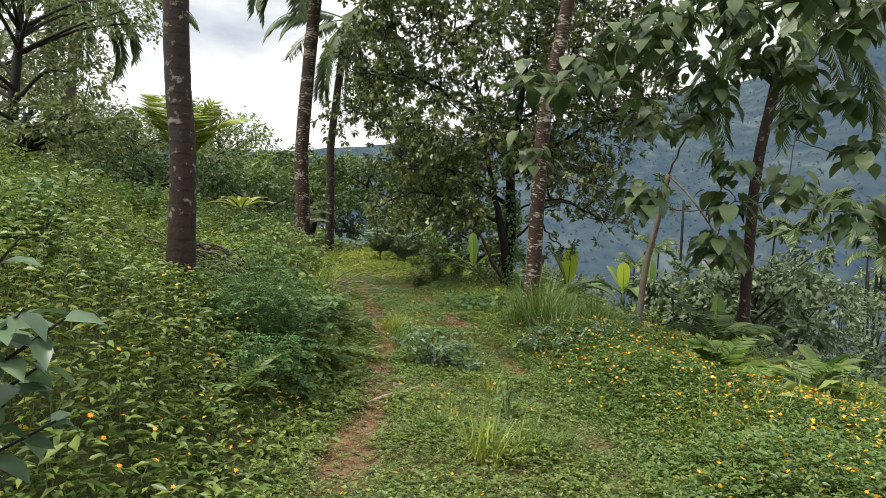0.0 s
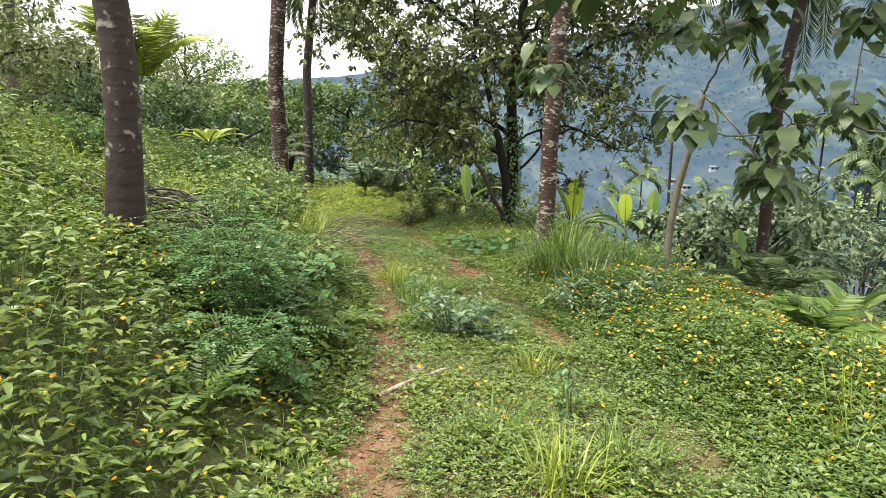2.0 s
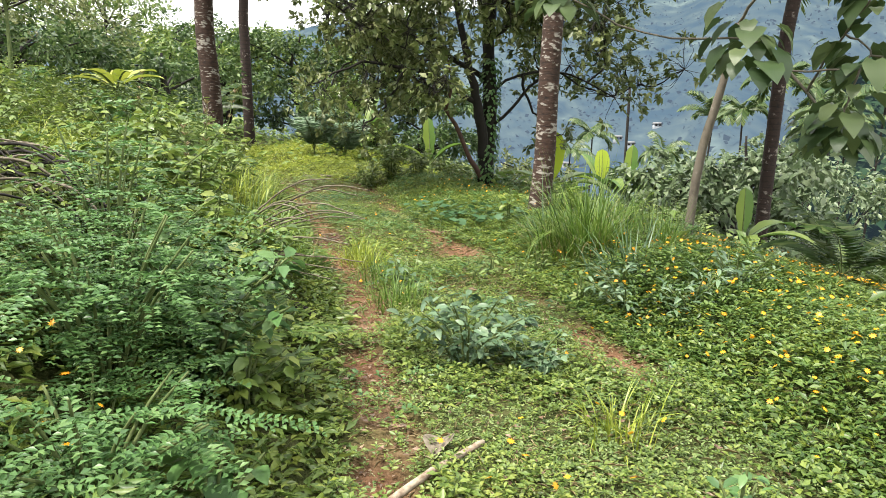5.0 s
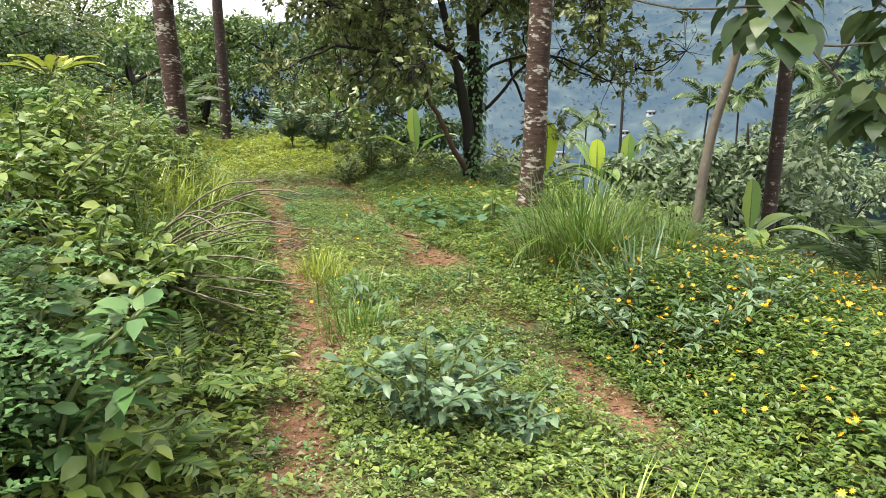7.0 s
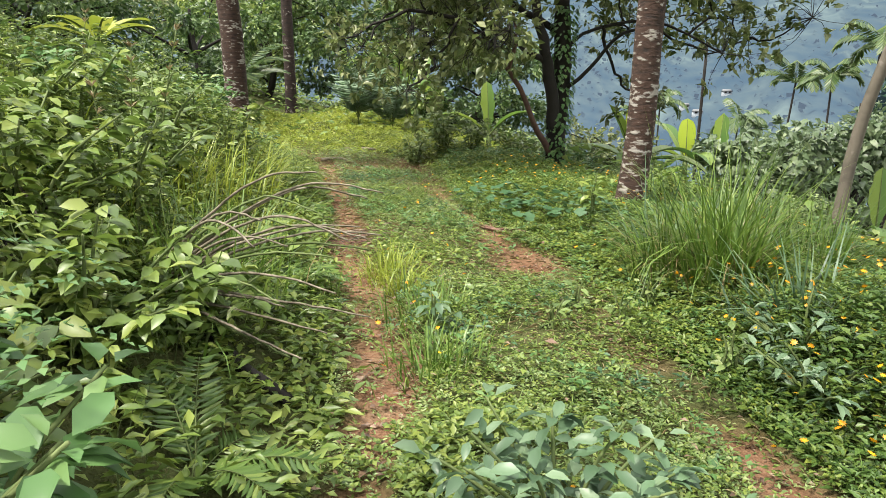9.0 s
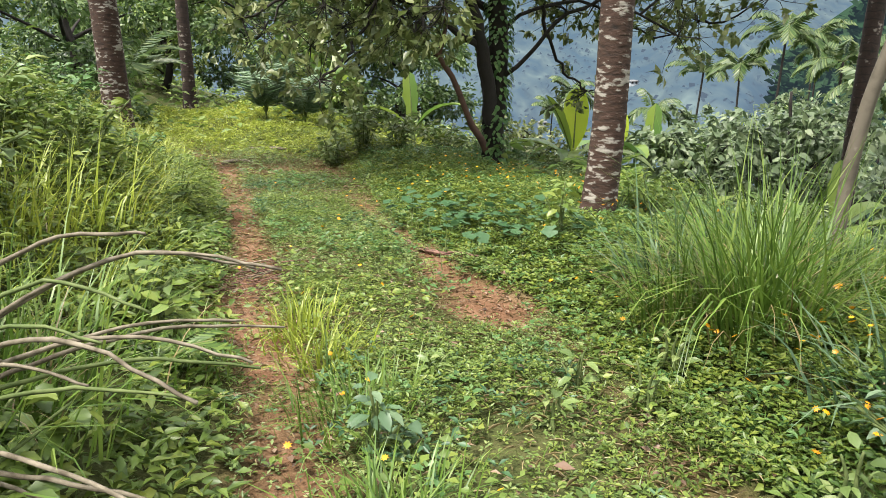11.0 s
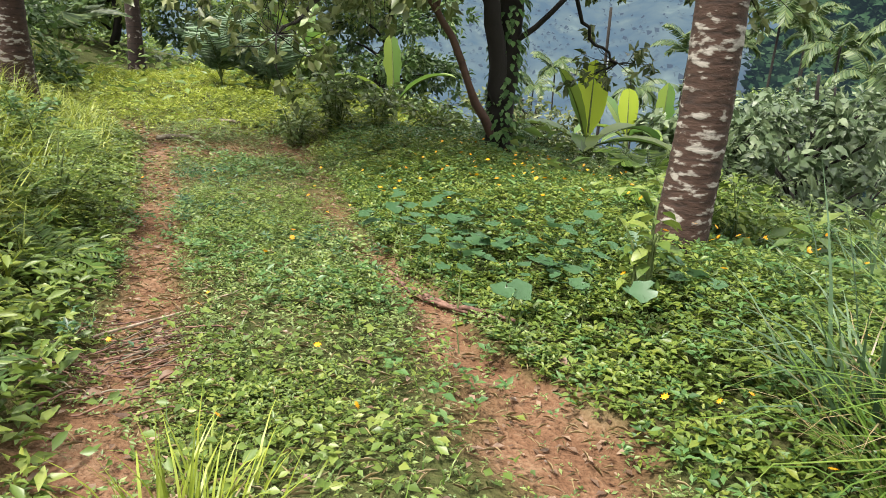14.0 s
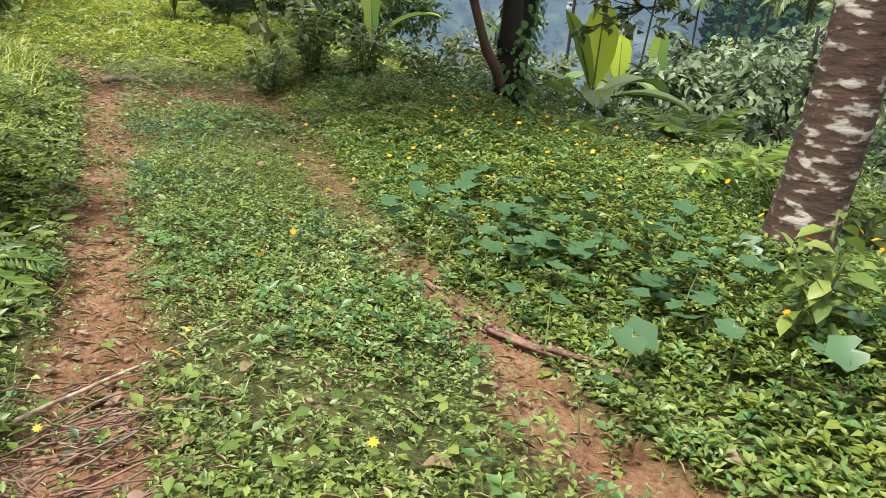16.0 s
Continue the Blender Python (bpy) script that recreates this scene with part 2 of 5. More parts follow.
# ---- lie of the land ----
RL = np.array([(0.6, 0), (0.54, 6.8), (0.5, 8.4), (0.36, 10.2), (0.24, 11.6), (-0.1, 13), (-0.55, 15), (-0.9, 16.8), (-1.3, 18.5), (-1.85, 20.5), (-2.8, 22.4), (-4.8, 24)])
RR = np.array([(2.5, 0), (2.4, 7.5), (2.15, 8.2), (1.95, 9.75), (1.85, 10.5), (1.5, 12.5), (1.18, 13.9), (0.66, 15.4), (0.36, 16.8), (0.2, 18.6), (-0.5, 21), (-1.8, 22.8), (-3.8, 25)])
rng = np.random.default_rng(7)


def rut_x(r, y):
    return np.interp(y, r[:, 1], r[:, 0])


def smooth(a, b, v):
    t = np.clip((v - a) / (b - a), 0, 1)
    return t * t * (3 - 2 * t)


def ripple(x, y, k, seed=0.0):
    """A cheap uneven field between about -1 and 1."""
    return (np.sin(x * k + seed + 1.7 * np.sin(y * k * 0.7 + seed)) + np.sin(y * k * 1.3 - seed * 2 + 1.3 * np.sin(x * k * 0.9)) + np.sin((x + y) * k * 0.6 + 3 * seed)) / 3


def rut_near(x, y):
    """0 to 1: how bare the ground is."""
    dl, dr = np.abs(x - rut_x(RL, y) - (0.06 + 0.09 * smooth(11, 14, y)) * ripple(x, y, 1.7, 6.0)), np.abs(x - rut_x(RR, y) - 0.07 * ripple(x, y, 1.9, 9.0))
    rough = 0.5 * ripple(x, y, 7.0, 1.0) + 0.5 * ripple(x, y, 15.0, 3.0)
    wide = 0.17 + 0.06 * ripple(x, y, 2.3, 1.0) + 0.09 * rough
    much_l = np.interp(y, [4.5, 6.5, 8, 9.5, 11, 12.5, 14, 15.5, 17, 20, 22, 23], [0, 0.7, 0.95, 0.8, 0.7, 0.85, 1, 0.95, 0.95, 0.9, 0.5, 0])
    left = np.exp(-(dl / (wide + 0.05 * smooth(11, 14, y))) ** 4) * np.clip(much_l + 0.45 * rough + 0.25 * ripple(x, y, 2.9, 2.2), 0, 1)
    much_r = np.interp(y, [5.5, 7.3, 8.2, 9.3, 9.8, 10.5, 11.0, 12.2, 13.1, 13.6, 14.6, 15.3, 16.5, 18, 19.5, 20.5, 22], [0, 0.3, 0.2, 0.0, 0.75, 0.85, 0.0, 0.1, 0.3, 1, 1, 0.6, 0.6, 0.4, 0.6, 0.8, 0])
    wr = wide * (0.85 + 0.75 * np.exp(-((y - 13.6) / 0.8) ** 2) + 0.5 * np.exp(-((y - 20.3) / 0.8) ** 2))
    right = np.exp(-(dr / wr) ** 4) * np.clip(much_r + 0.4 * rough + 0.2 * ripple(x, y, 2.7, 4.0), 0, 1)
    worn = 0.85 * np.exp(-((x + 0.95) / 1.1) ** 2 - ((y - 20.2) / 0.9) ** 2) * np.clip(0.6 + 0.9 * rough + 0.5 * ripple(x, y, 2.2, 5.0), 0, 1)
    return np.clip(np.maximum(np.maximum(left, right) * 1.15, worn), 0, 1)


def height(x, y):
    x, y = np.asarray(x, float), np.asarray(y, float)
    le, ri = rut_x(RL, y) - 0.3, rut_x(RR, y) + 0.4
    bank = 0.98 * smooth(0, 1.9, le - x) + 0.28 * np.clip(le - x - 1.9, 0, 5) + 0.08 * np.clip(le - x - 6.9, 0, 20)
    bank *= 1 - 0.45 * smooth(14, 24, y)
    verge = 0.16 * np.exp(-((x - ri - 0.9) / 0.8) ** 2)
    drop = -0.052 * np.clip(x - ri - 1.2, 0, None) ** 1.85
    drop = np.maximum(drop, -38)
    far = 0.45 * smooth(21, 29, y) - 38 * smooth(33, 170, y)
    z = bank + verge + np.maximum(drop + far, -40) + 0.025 * ripple(x, y, 2.1) - 0.05 * rut_near(x, y)
    return z


def mesh_np(name, v, tris, mats, poly_mat=None):
    me = bpy.data.meshes.new(name)
    v, tris = np.asarray(v, np.float32), np.asarray(tris, np.int32)
    n = len(tris)
    me.vertices.add(len(v))
    me.vertices.foreach_set("co", v.ravel())
    me.loops.add(n * 3)
    me.loops.foreach_set("vertex_index", tris.ravel())
    me.polygons.add(n)
    me.polygons.foreach_set("loop_start", np.arange(0, n * 3, 3, dtype=np.int32))
    me.polygons.foreach_set("loop_total", np.full(n, 3, np.int32))
    for m in mats if isinstance(mats, (list, tuple)) else [mats]:
        me.materials.append(m)
    if poly_mat is not None:
        me.polygons.foreach_set("material_index", np.asarray(poly_mat, np.int32))
    me.update(calc_edges=True)
    return me


def thing(name, v, tris, mat, label="", category="", group="", kind=""):
    return tagged(new(name, mesh_np(name, v, tris, mat)), label, category, group, kind)


def empty(name, at, label, category, group=""):
    ob = new(name)
    ob.matrix_basis = Matrix.Translation(at)
    return tagged(ob, label, category, group)


def leafy(name, v, tris, mat, parent):
    """Foliage of a plant: many leaves in one mesh, softly shaded."""
    return part(name, v, tris, mat, parent, rounded=True, kind="stuff")


def part(name, v, tris, mat, parent, label="", rounded=False, kind=""):
    """One mesh under a thing; the points are in the thing's own space."""
    ob = new(name, mesh_np(name, v, tris, mat))
    if rounded:
        ob.data.shade_smooth()
    ob.parent = parent
    return tagged(ob, label, kind=kind)


def join(bits):
    vs, fs, k = [], [], 0
    for v, f in bits:
        vs.append(v)
        fs.append(np.asarray(f) + k)
        k += len(v)
    return np.concatenate(vs), np.concatenate(fs)


def unit(v):
    return v / np.maximum(np.linalg.norm(v, axis=-1, keepdims=True), 1e-9)


KITE = (np.array([(0, 0, 0), (0.45, 0.5, 0.12), (0.45, -0.5, 0.12), (1, 0, -0.05)]), np.array([(0, 3, 1), (0, 2, 3)]))
OVAL = (np.array([(0, 0, 0), (0.3, 0.46, 0.1), (0.3, -0.46, 0.1), (0.5, 0, 0.03), (0.68, 0.40, 0.06), (0.68, -0.40, 0.06), (1, 0, -0.14)]),
        np.array([(0, 3, 1), (0, 2, 3), (1, 3, 4), (2, 5, 3), (4, 3, 6), (3, 5, 6)]))
round_a = np.arange(16) * np.pi / 8
round_r = 0.5 * (1 + 0.13 * np.cos(5 * round_a)) * np.where(np.arange(16) == 8, 0.45, 1.0)
ROUND = (np.concatenate([[(0.42, 0, -0.05)], np.stack([0.5 + round_r * np.cos(round_a), round_r * np.sin(round_a), 0.05 * np.cos(2 * round_a)], -1)]),
         np.array([(0, 1 + i, 1 + (i + 1) % 16) for i in range(16)]))
HEART = (np.array([(0, 0, 0), (-0.14, 0.26, 0.0), (-0.14, -0.26, 0.0), (0.2, 0.52, 0.05), (0.2, -0.52, 0.05), (0.35, 0, 0.0), (0.58, 0.40, -0.03), (0.58, -0.40, -0.03), (0.7, 0, -0.08), (1.0, 0, -0.28)]),
         np.array([(0, 5, 1), (0, 2, 5), (1, 5, 3), (2, 4, 5), (3, 5, 6), (4, 7, 5), (6, 5, 8), (5, 7, 8), (6, 8, 9), (8, 7, 9)]))


def leaves(p, d, up, length, width, shape=KITE):
    """Blades at the points p, along d, faces towards up."""
    p, d = np.asarray(p, float), unit(np.asarray(d, float))
    side = unit(np.cross(up, d))
    nrm = np.cross(d, side)
    t, f = shape
    L = np.broadcast_to(length, (len(p),))[:, None, None]
    W = np.broadcast_to(width, (len(p),))[:, None, None]
    v = p[:, None] + L * t[None, :, :1] * d[:, None] + W * t[None, :, 1:2] * side[:, None] + L * t[None, :, 2:] * nrm[:, None]
    k = len(t)
    tris = (f[None] + (np.arange(len(p)) * k)[:, None, None]).reshape(-1, 3)
    return v.reshape(-1, 3), tris


def some_way(n, low=-0.2, high=0.7):
    a = rng.uniform(0, 2 * np.pi, n)
    z = rng.uniform(low, high, n)
    return unit(np.stack([np.cos(a), np.sin(a), z], -1))


def up_about(n, tilt=0.5):
    return unit(np.stack([rng.normal(0, tilt, n), rng.normal(0, tilt, n), np.ones(n)], -1))


def sprigs(p, k, size, aspect=0.5, shape=KITE, tilt=0.25, rise=0.45, drop=0.5):
    """Small plants: k leaves set spirally round each point, the lower ones longer and flatter."""
    n = len(p)
    i = np.tile(np.arange(k), n)
    az = np.repeat(rng.uniform(0, 2 * np.pi, n), k) + i * 2.4 + rng.normal(0, 0.25, n * k)
    s = np.repeat(np.broadcast_to(size, (n,)), k) * (1.1 - 0.45 * i / k) * rng.uniform(0.8, 1.2, n * k)
    lean = np.repeat(rng.normal(0, tilt, (n, 3)) * (1, 1, 0), k, axis=0)
    d = unit(np.stack([np.cos(az), np.sin(az), rise * (0.2 + i / k) + rng.normal(0, 0.18, n * k)], -1) + lean)
    at = np.repeat(p, k, axis=0) + d * (s * 0.12)[:, None] + np.stack([0 * s, 0 * s, s * drop * (i / k - 0.6)], -1)
    return leaves(at, d, unit(np.array([0, 0, 1.0]) - lean + rng.normal(0, 0.15, (n * k, 3))), s, s * aspect, shape)


def blades(p, lean, length, width, bend=0.5, parts=3):
    """Grass: ribbons that rise and arch over towards lean."""
    n = len(p)
    L, B = np.broadcast_to(length, (n,))[:, None], np.broadcast_to(bend, (n,))[:, None]
    lean = np.asarray(lean, float)
    flat = unit(np.stack([lean[:, 0], lean[:, 1], 0 * lean[:, 0]], -1))
    side = np.stack([-flat[:, 1], flat[:, 0], 0 * flat[:, 0]], -1)
    rows = []
    for i in range(parts + 1):
        s = i / parts
        a = 0.15 + B * 2.0 * s
        c = p + L * (s * (1 - 0.25 * B * s)) * (np.sin(a) * flat + np.cos(a * 0.8) * np.array([0, 0, 1.0]))
        w = np.broadcast_to(width, (n,))[:, None] * (1 - s ** 1.5) * 0.5
        rows += [c - side * w, c + side * w] if i < parts else [c]
    v = np.stack(rows, 1)
    k = v.shape[1]
    f = []
    for i in range(parts - 1):
        f += [(2 * i, 2 * i + 1, 2 * i + 3), (2 * i, 2 * i + 3, 2 * i + 2)]
    f.append((2 * parts - 2, 2 * parts - 1, 2 * parts))
    tris = (np.array(f)[None] + (np.arange(n) * k)[:, None, None]).reshape(-1, 3)
    return v.reshape(-1, 3), tris


def tube(pts, radii, n=8, cap=True):
    pts = np.asarray(pts, float)
    radii = np.broadcast_to(radii, (len(pts),))
    tang = unit(np.gradient(pts, axis=0))
    ref = np.array([1.0, 0.1, 0]) if abs(tang[0][2]) > 0.6 else np.array([0, 0, 1.0])
    a = np.arange(n) * 2 * np.pi / n
    rings = []
    for p, t, r in zip(pts, tang, radii):
        u = unit(np.cross(t, ref))
        w = np.cross(t, u)
        rings.append(p + r * (np.cos(a)[:, None] * u + np.sin(a)[:, None] * w))
    v = np.concatenate(rings + ([pts[-1:]] if cap else []))
    f = []
    for i in range(len(pts) - 1):
        for k in range(n):
            q, s = i * n + k, i * n + (k + 1) % n
            f += [(q, s, s + n), (q, s + n, q + n)]
    if cap:
        last, e = (len(pts) - 1) * n, len(v) - 1
        f += [(last + k, last + (k + 1) % n, e) for k in range(n)]
    return v, np.array(f)


def curve(pts, n):
    """n points along a smooth line through pts."""
    pts = np.asarray(pts, float)
    s = np.linspace(0, len(pts) - 1, n)
    i = np.clip(s.astype(int), 0, len(pts) - 2)
    t = (s - i)[:, None]
    p0, p1, p2, p3 = pts[np.clip(i - 1, 0, None)], pts[i], pts[i + 1], pts[np.clip(i + 2, None, len(pts) - 1)]
    return 0.5 * (2 * p1 + (p2 - p0) * t + (2 * p0 - 5 * p1 + 4 * p2 - p3) * t ** 2 + (3 * p1 - p0 - 3 * p2 + p3) * t ** 3)


# ---- ground: one sheet to the horizon ----
xs = np.concatenate([-np.geomspace(3000, 9.2, 40), np.linspace(-9, -3.1, 36), np.linspace(-3, 3.5, 125), np.linspace(3.6, 9, 36), np.geomspace(9.3, 3000, 46)])
ys = np.concatenate([-np.geomspace(3000, 1.3, 22), np.linspace(-1, 5, 30), np.linspace(5.09, 26, 195), np.geomspace(26.4, 3000, 50)])
GX, GY = np.meshgrid(xs, ys)
GZ = height(GX, GY)
nx, ny = len(xs), len(ys)
q = (np.arange(ny - 1)[:, None] * nx + np.arange(nx - 1)[None]).ravel()
gtris = np.concatenate([np.stack([q, q + 1, q + nx + 1], -1), np.stack([q, q + nx + 1, q + nx], -1)])
ground = thing("ground", np.stack([GX, GY, GZ], -1).reshape(-1, 3), gtris, SOIL, "red earth track between planted banks", "ground", kind="structure")
bare = ground.data.attributes.new("bare", 'FLOAT', 'POINT')
bare.data.foreach_set("value", rut_near(GX, GY).astype(np.float32).ravel())
ground.data.shade_smooth()


def hill(name, mat, label, near, far, rise, az0, az1, seed, bottom):
    """A forested mountainside across the valley."""
    az = np.radians(np.linspace(az0, az1, 150))
    up = np.linspace(0, 1, 50)
    A, U = np.meshgrid(az, up)
    r = near + (far - near) * U
    deg = np.degrees(A)
    top = np.interp(deg, *rise) * far * np.pi / 180
    z = bottom + (top - bottom) * U ** 1.25
    fold = ripple(deg, U * 8, 0.32, seed) * 0.5 + ripple(deg, U * 20, 0.9, seed + 1) * 0.25
    z = z + fold * (top - bottom) * 0.12 * np.sin(np.pi * np.clip(U, 0, 0.93)) + ripple(deg * 3, U * 60, 2.0, seed) * far * 0.002
    r = r + fold * (far - near) * 0.16
    v = np.stack([r * np.sin(A), r * np.cos(A), z], -1).reshape(-1, 3)
    n = len(az)
    k = (np.arange(len(up) - 1)[:, None] * n + np.arange(n - 1)[None]).ravel()
    ob = thing(name, v, np.concatenate([np.stack([k, k + 1, k + n + 1], -1), np.stack([k, k + n + 1, k + n], -1)]), mat, label, "mountain", kind="structure")
    ob.data.shade_smooth()
    return ob


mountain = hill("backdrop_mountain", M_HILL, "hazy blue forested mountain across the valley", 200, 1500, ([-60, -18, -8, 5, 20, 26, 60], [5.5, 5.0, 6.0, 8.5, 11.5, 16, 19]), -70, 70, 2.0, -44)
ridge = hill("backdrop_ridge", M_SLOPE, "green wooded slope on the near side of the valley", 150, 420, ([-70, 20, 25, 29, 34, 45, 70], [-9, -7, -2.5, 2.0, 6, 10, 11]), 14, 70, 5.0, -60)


def far_woods(name, src, mat, n, small, large, u0, u1, label):
    """Tree tops standing off a far slope, too many and too small to part."""
    co = np.array([v.co[:] for v in src.data.vertices]).reshape(50, 150, 3)
    a, b = rng.uniform(u0 * 48, u1 * 48, n), rng.uniform(0, 148, n)
    i, j = a.astype(int), b.astype(int)
    s, t = (a - i)[:, None], (b - j)[:, None]
    p = (co[i, j] * (1 - s) + co[i + 1, j] * s) * (1 - t) + (co[i, j + 1] * (1 - s) + co[i + 1, j + 1] * s) * t
    sz = rng.uniform(small, large, n)
    p[:, 2] += sz * 0.25
    v, f = leaves(p, some_way(n, -0.2, 0.9), up_about(n, 1.0), sz, sz * 0.8)
    thing(name, v, f, mat, label, "woods", kind="stuff")


# tree tops share the hill materials, so they carry the same painted haze
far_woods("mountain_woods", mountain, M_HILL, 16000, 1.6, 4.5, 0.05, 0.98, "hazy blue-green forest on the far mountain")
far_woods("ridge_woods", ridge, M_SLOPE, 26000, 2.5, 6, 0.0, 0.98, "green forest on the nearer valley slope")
# ---- ground cover ----


def scatter(n, x0, x1, y0, y1, keep):
    """Random places in a box, kept with the chance keep(x, y)."""
    x, y = rng.uniform(x0, x1, n), rng.uniform(y0, y1, n)
    ok = rng.random(n) < keep(x, y)
    x, y = x[ok], y[ok]
    return np.stack([x, y, height(x, y)], -1)


def left_of(x, y):
    return rut_x(RL, y) - 0.25 - x


def right_of(x, y):
    return x - rut_x(RR, y) - 0.2


def near_line(y):
    return np.clip(1.25 - 0.035 * np.abs(y - 12), 0.25, 1)


def middle(x, y):
    return (left_of(x, y) < 0) & (right_of(x, y) < 0)


# low creeping leaves over the crown of the track
def keep_mid(x, y):
    return middle(x, y) * (1 - 0.88 * rut_near(x, y)) * near_line(y) * np.clip(0.6 + 0.42 * ripple(x, y, 1.9, 3) + 0.5 * ripple(x, y, 6.0, 5), 0.04, 1)


p = scatter(200000, -4, 3.2, 4, 23.5, keep_mid)
p[:, 2] += rng.uniform(0.004, 1, len(p)) ** 1.4 * 0.07 * (1 + 0.9 * ripple(p[:, 0], p[:, 1], 2.6, 5))
s = rng.uniform(0.014, 0.034, len(p)) * (1 + 0.4 * ripple(p[:, 0], p[:, 1], 3.2, 1))
v, f = sprigs(p, 4, s, 0.46)
thing("creeping_ground_cover", v, f, M_PALE, "light green creeping plants covering the track crown", "ground cover", kind="stuff")


p = scatter(44000, -1.8, 2.4, 11.5, 18, lambda x, y: middle(x, y) * (1 - 0.9 * rut_near(x, y)) * np.clip(0.5 + 1.0 * ripple(x, y, 3.4, 2), 0.05, 1))
p[:, 2] += rng.uniform(0.004, 1, len(p)) ** 1.3 * 0.08 * (1 + 0.95 * ripple(p[:, 0], p[:, 1], 5.0, 4))
s = rng.uniform(0.014, 0.036, len(p)) * (1 + 0.4 * ripple(p[:, 0], p[:, 1], 4.2, 6))
v, f = sprigs(p, 5, s, 0.44)
thing("close_creepers", v, f, M_HERB, "tight mat of tiny green leaves on the track crown", "ground cover", kind="stuff")
p = scatter(26000, 0.2, 2.8, 5.5, 11.5, lambda x, y: middle(x, y) * (1 - 0.9 * rut_near(x, y)) * np.clip(0.55 + 0.75 * ripple(x, y, 4.0, 2), 0.05, 1))
p[:, 2] += rng.uniform(0.004, 1, len(p)) ** 1.3 * 0.085 * (1 + 0.95 * ripple(p[:, 0], p[:, 1], 5.0, 4))
s = rng.uniform(0.018, 0.046, len(p)) * (1 + 0.4 * ripple(p[:, 0], p[:, 1], 4.2, 6))
v, f = sprigs(p, 5, s, 0.5)
thing("leafy_creepers", v, f, M_HERB, "leafy mat of small green plants on the track crown", "ground cover", kind="stuff")
p = scatter(90000, -4, 3.2, 8, 23.5, lambda x, y: keep_mid(x, y) * np.clip(0.2 + 1.2 * ripple(x, y, 2.2, 7), 0, 1))
p[:, 2] += rng.uniform(0.02, 0.11, len(p))
s = rng.uniform(0.03, 0.06, len(p))
v, f = leaves(p, some_way(len(p), -0.3, 0.5), up_about(len(p), 0.5), s, s * 0.6)
thing("clover_patches", v, f, M_HERB, "darker green clover-like patches among the creepers", "ground cover", kind="stuff")


p = scatter(26000, -4, 3.2, 9, 22, lambda x, y: keep_mid(x, y) * np.where(y < 12, 0.45, 1.0) * np.clip(1.8 * ripple(x, y, 3.4, 11) - 0.1, 0, 1))
p[:, 2] += rng.uniform(0.03, 0.12, len(p))
v, f = sprigs(p, 5, rng.uniform(0.028, 0.058, len(p)), 0.55)
thing("deep_green_patches", v, f, M_DEEP, "deep green leafy patches among the creepers", "ground cover", kind="stuff")
p = scatter(9000, -3, 2.2, 11, 20, lambda x, y: keep_mid(x, y) * np.clip(1.8 * ripple(x, y, 2.6, 17) - 0.2, 0, 1))
p[:, 2] += rng.uniform(0.05, 0.12, len(p))
v, f = sprigs(p, 5, rng.uniform(0.03, 0.06, len(p)), 0.4)
thing("blue_green_patches", v, f, M_CREEP, "blue-green trailing sprigs over the track crown", "ground cover", kind="stuff")


# creeping daisy carpet on the verge
def keep_right(x, y):
    r = right_of(x, y)
    return (r > -0.05) * (1 - 0.9 * rut_near(x, y)) * np.clip(1.1 - 0.10 * np.clip(r - 2.5, 0, 9), 0.12, 1) * near_line(y) * (0.85 + 0.25 * ripple(x, y, 1.2, 8))


def daisy_leaves(name, n, box, low, high, tall, mat, label, k=5):
    """Trailing daisy shoots: whorls of pointed leaves at uneven heights."""
    p = scatter(n, *box, keep_right)
    r = right_of(p[:, 0], p[:, 1])
    p[:, 2] += rng.uniform(0.01, 1, len(p)) ** 0.7 * (0.05 + tall * smooth(0, 0.7, r)) * (1 + 0.75 * ripple(p[:, 0], p[:, 1], 1.7, 2))
    v, f = sprigs(p, k, rng.uniform(low, high, len(p)), 0.46)
    thing(name, v, f, mat, label, "ground cover", kind="stuff")


daisy_leaves("daisy_carpet", 60000, (-2, 8.0, 4, 23.5), 0.028, 0.066, 0.14, M_CARPET, "dense green creeping daisy leaves over the verge")
daisy_leaves("verge_creepers", 26000, (0.2, 4.6, 11.5, 18.5), 0.026, 0.058, 0.15, M_HERB, "leafy green creepers thick along the verge")
daisy_leaves("verge_sprigs", 9000, (0.2, 4.6, 11.5, 21.5), 0.03, 0.065, 0.17, M_DEEP, "deep green leafy sprigs along the verge")
daisy_leaves("daisy_leaves", 28000, (1.4, 6.2, 5.2, 11.6), 0.032, 0.07, 0.17, M_DAISY, "fresh green daisy leaves thick along the verge")


# taller herbs on the left bank
def keep_left(x, y):
    d = left_of(x, y)
    pile = 1 - 0.9 * np.exp(-((x + 1.75) / 0.5) ** 2 - ((y - 10.1) / 0.55) ** 2)
    return (d > -0.05) * np.clip(1.1 - 0.08 * np.clip(d - 3, 0, 9), 0.15, 1) * near_line(y) * pile


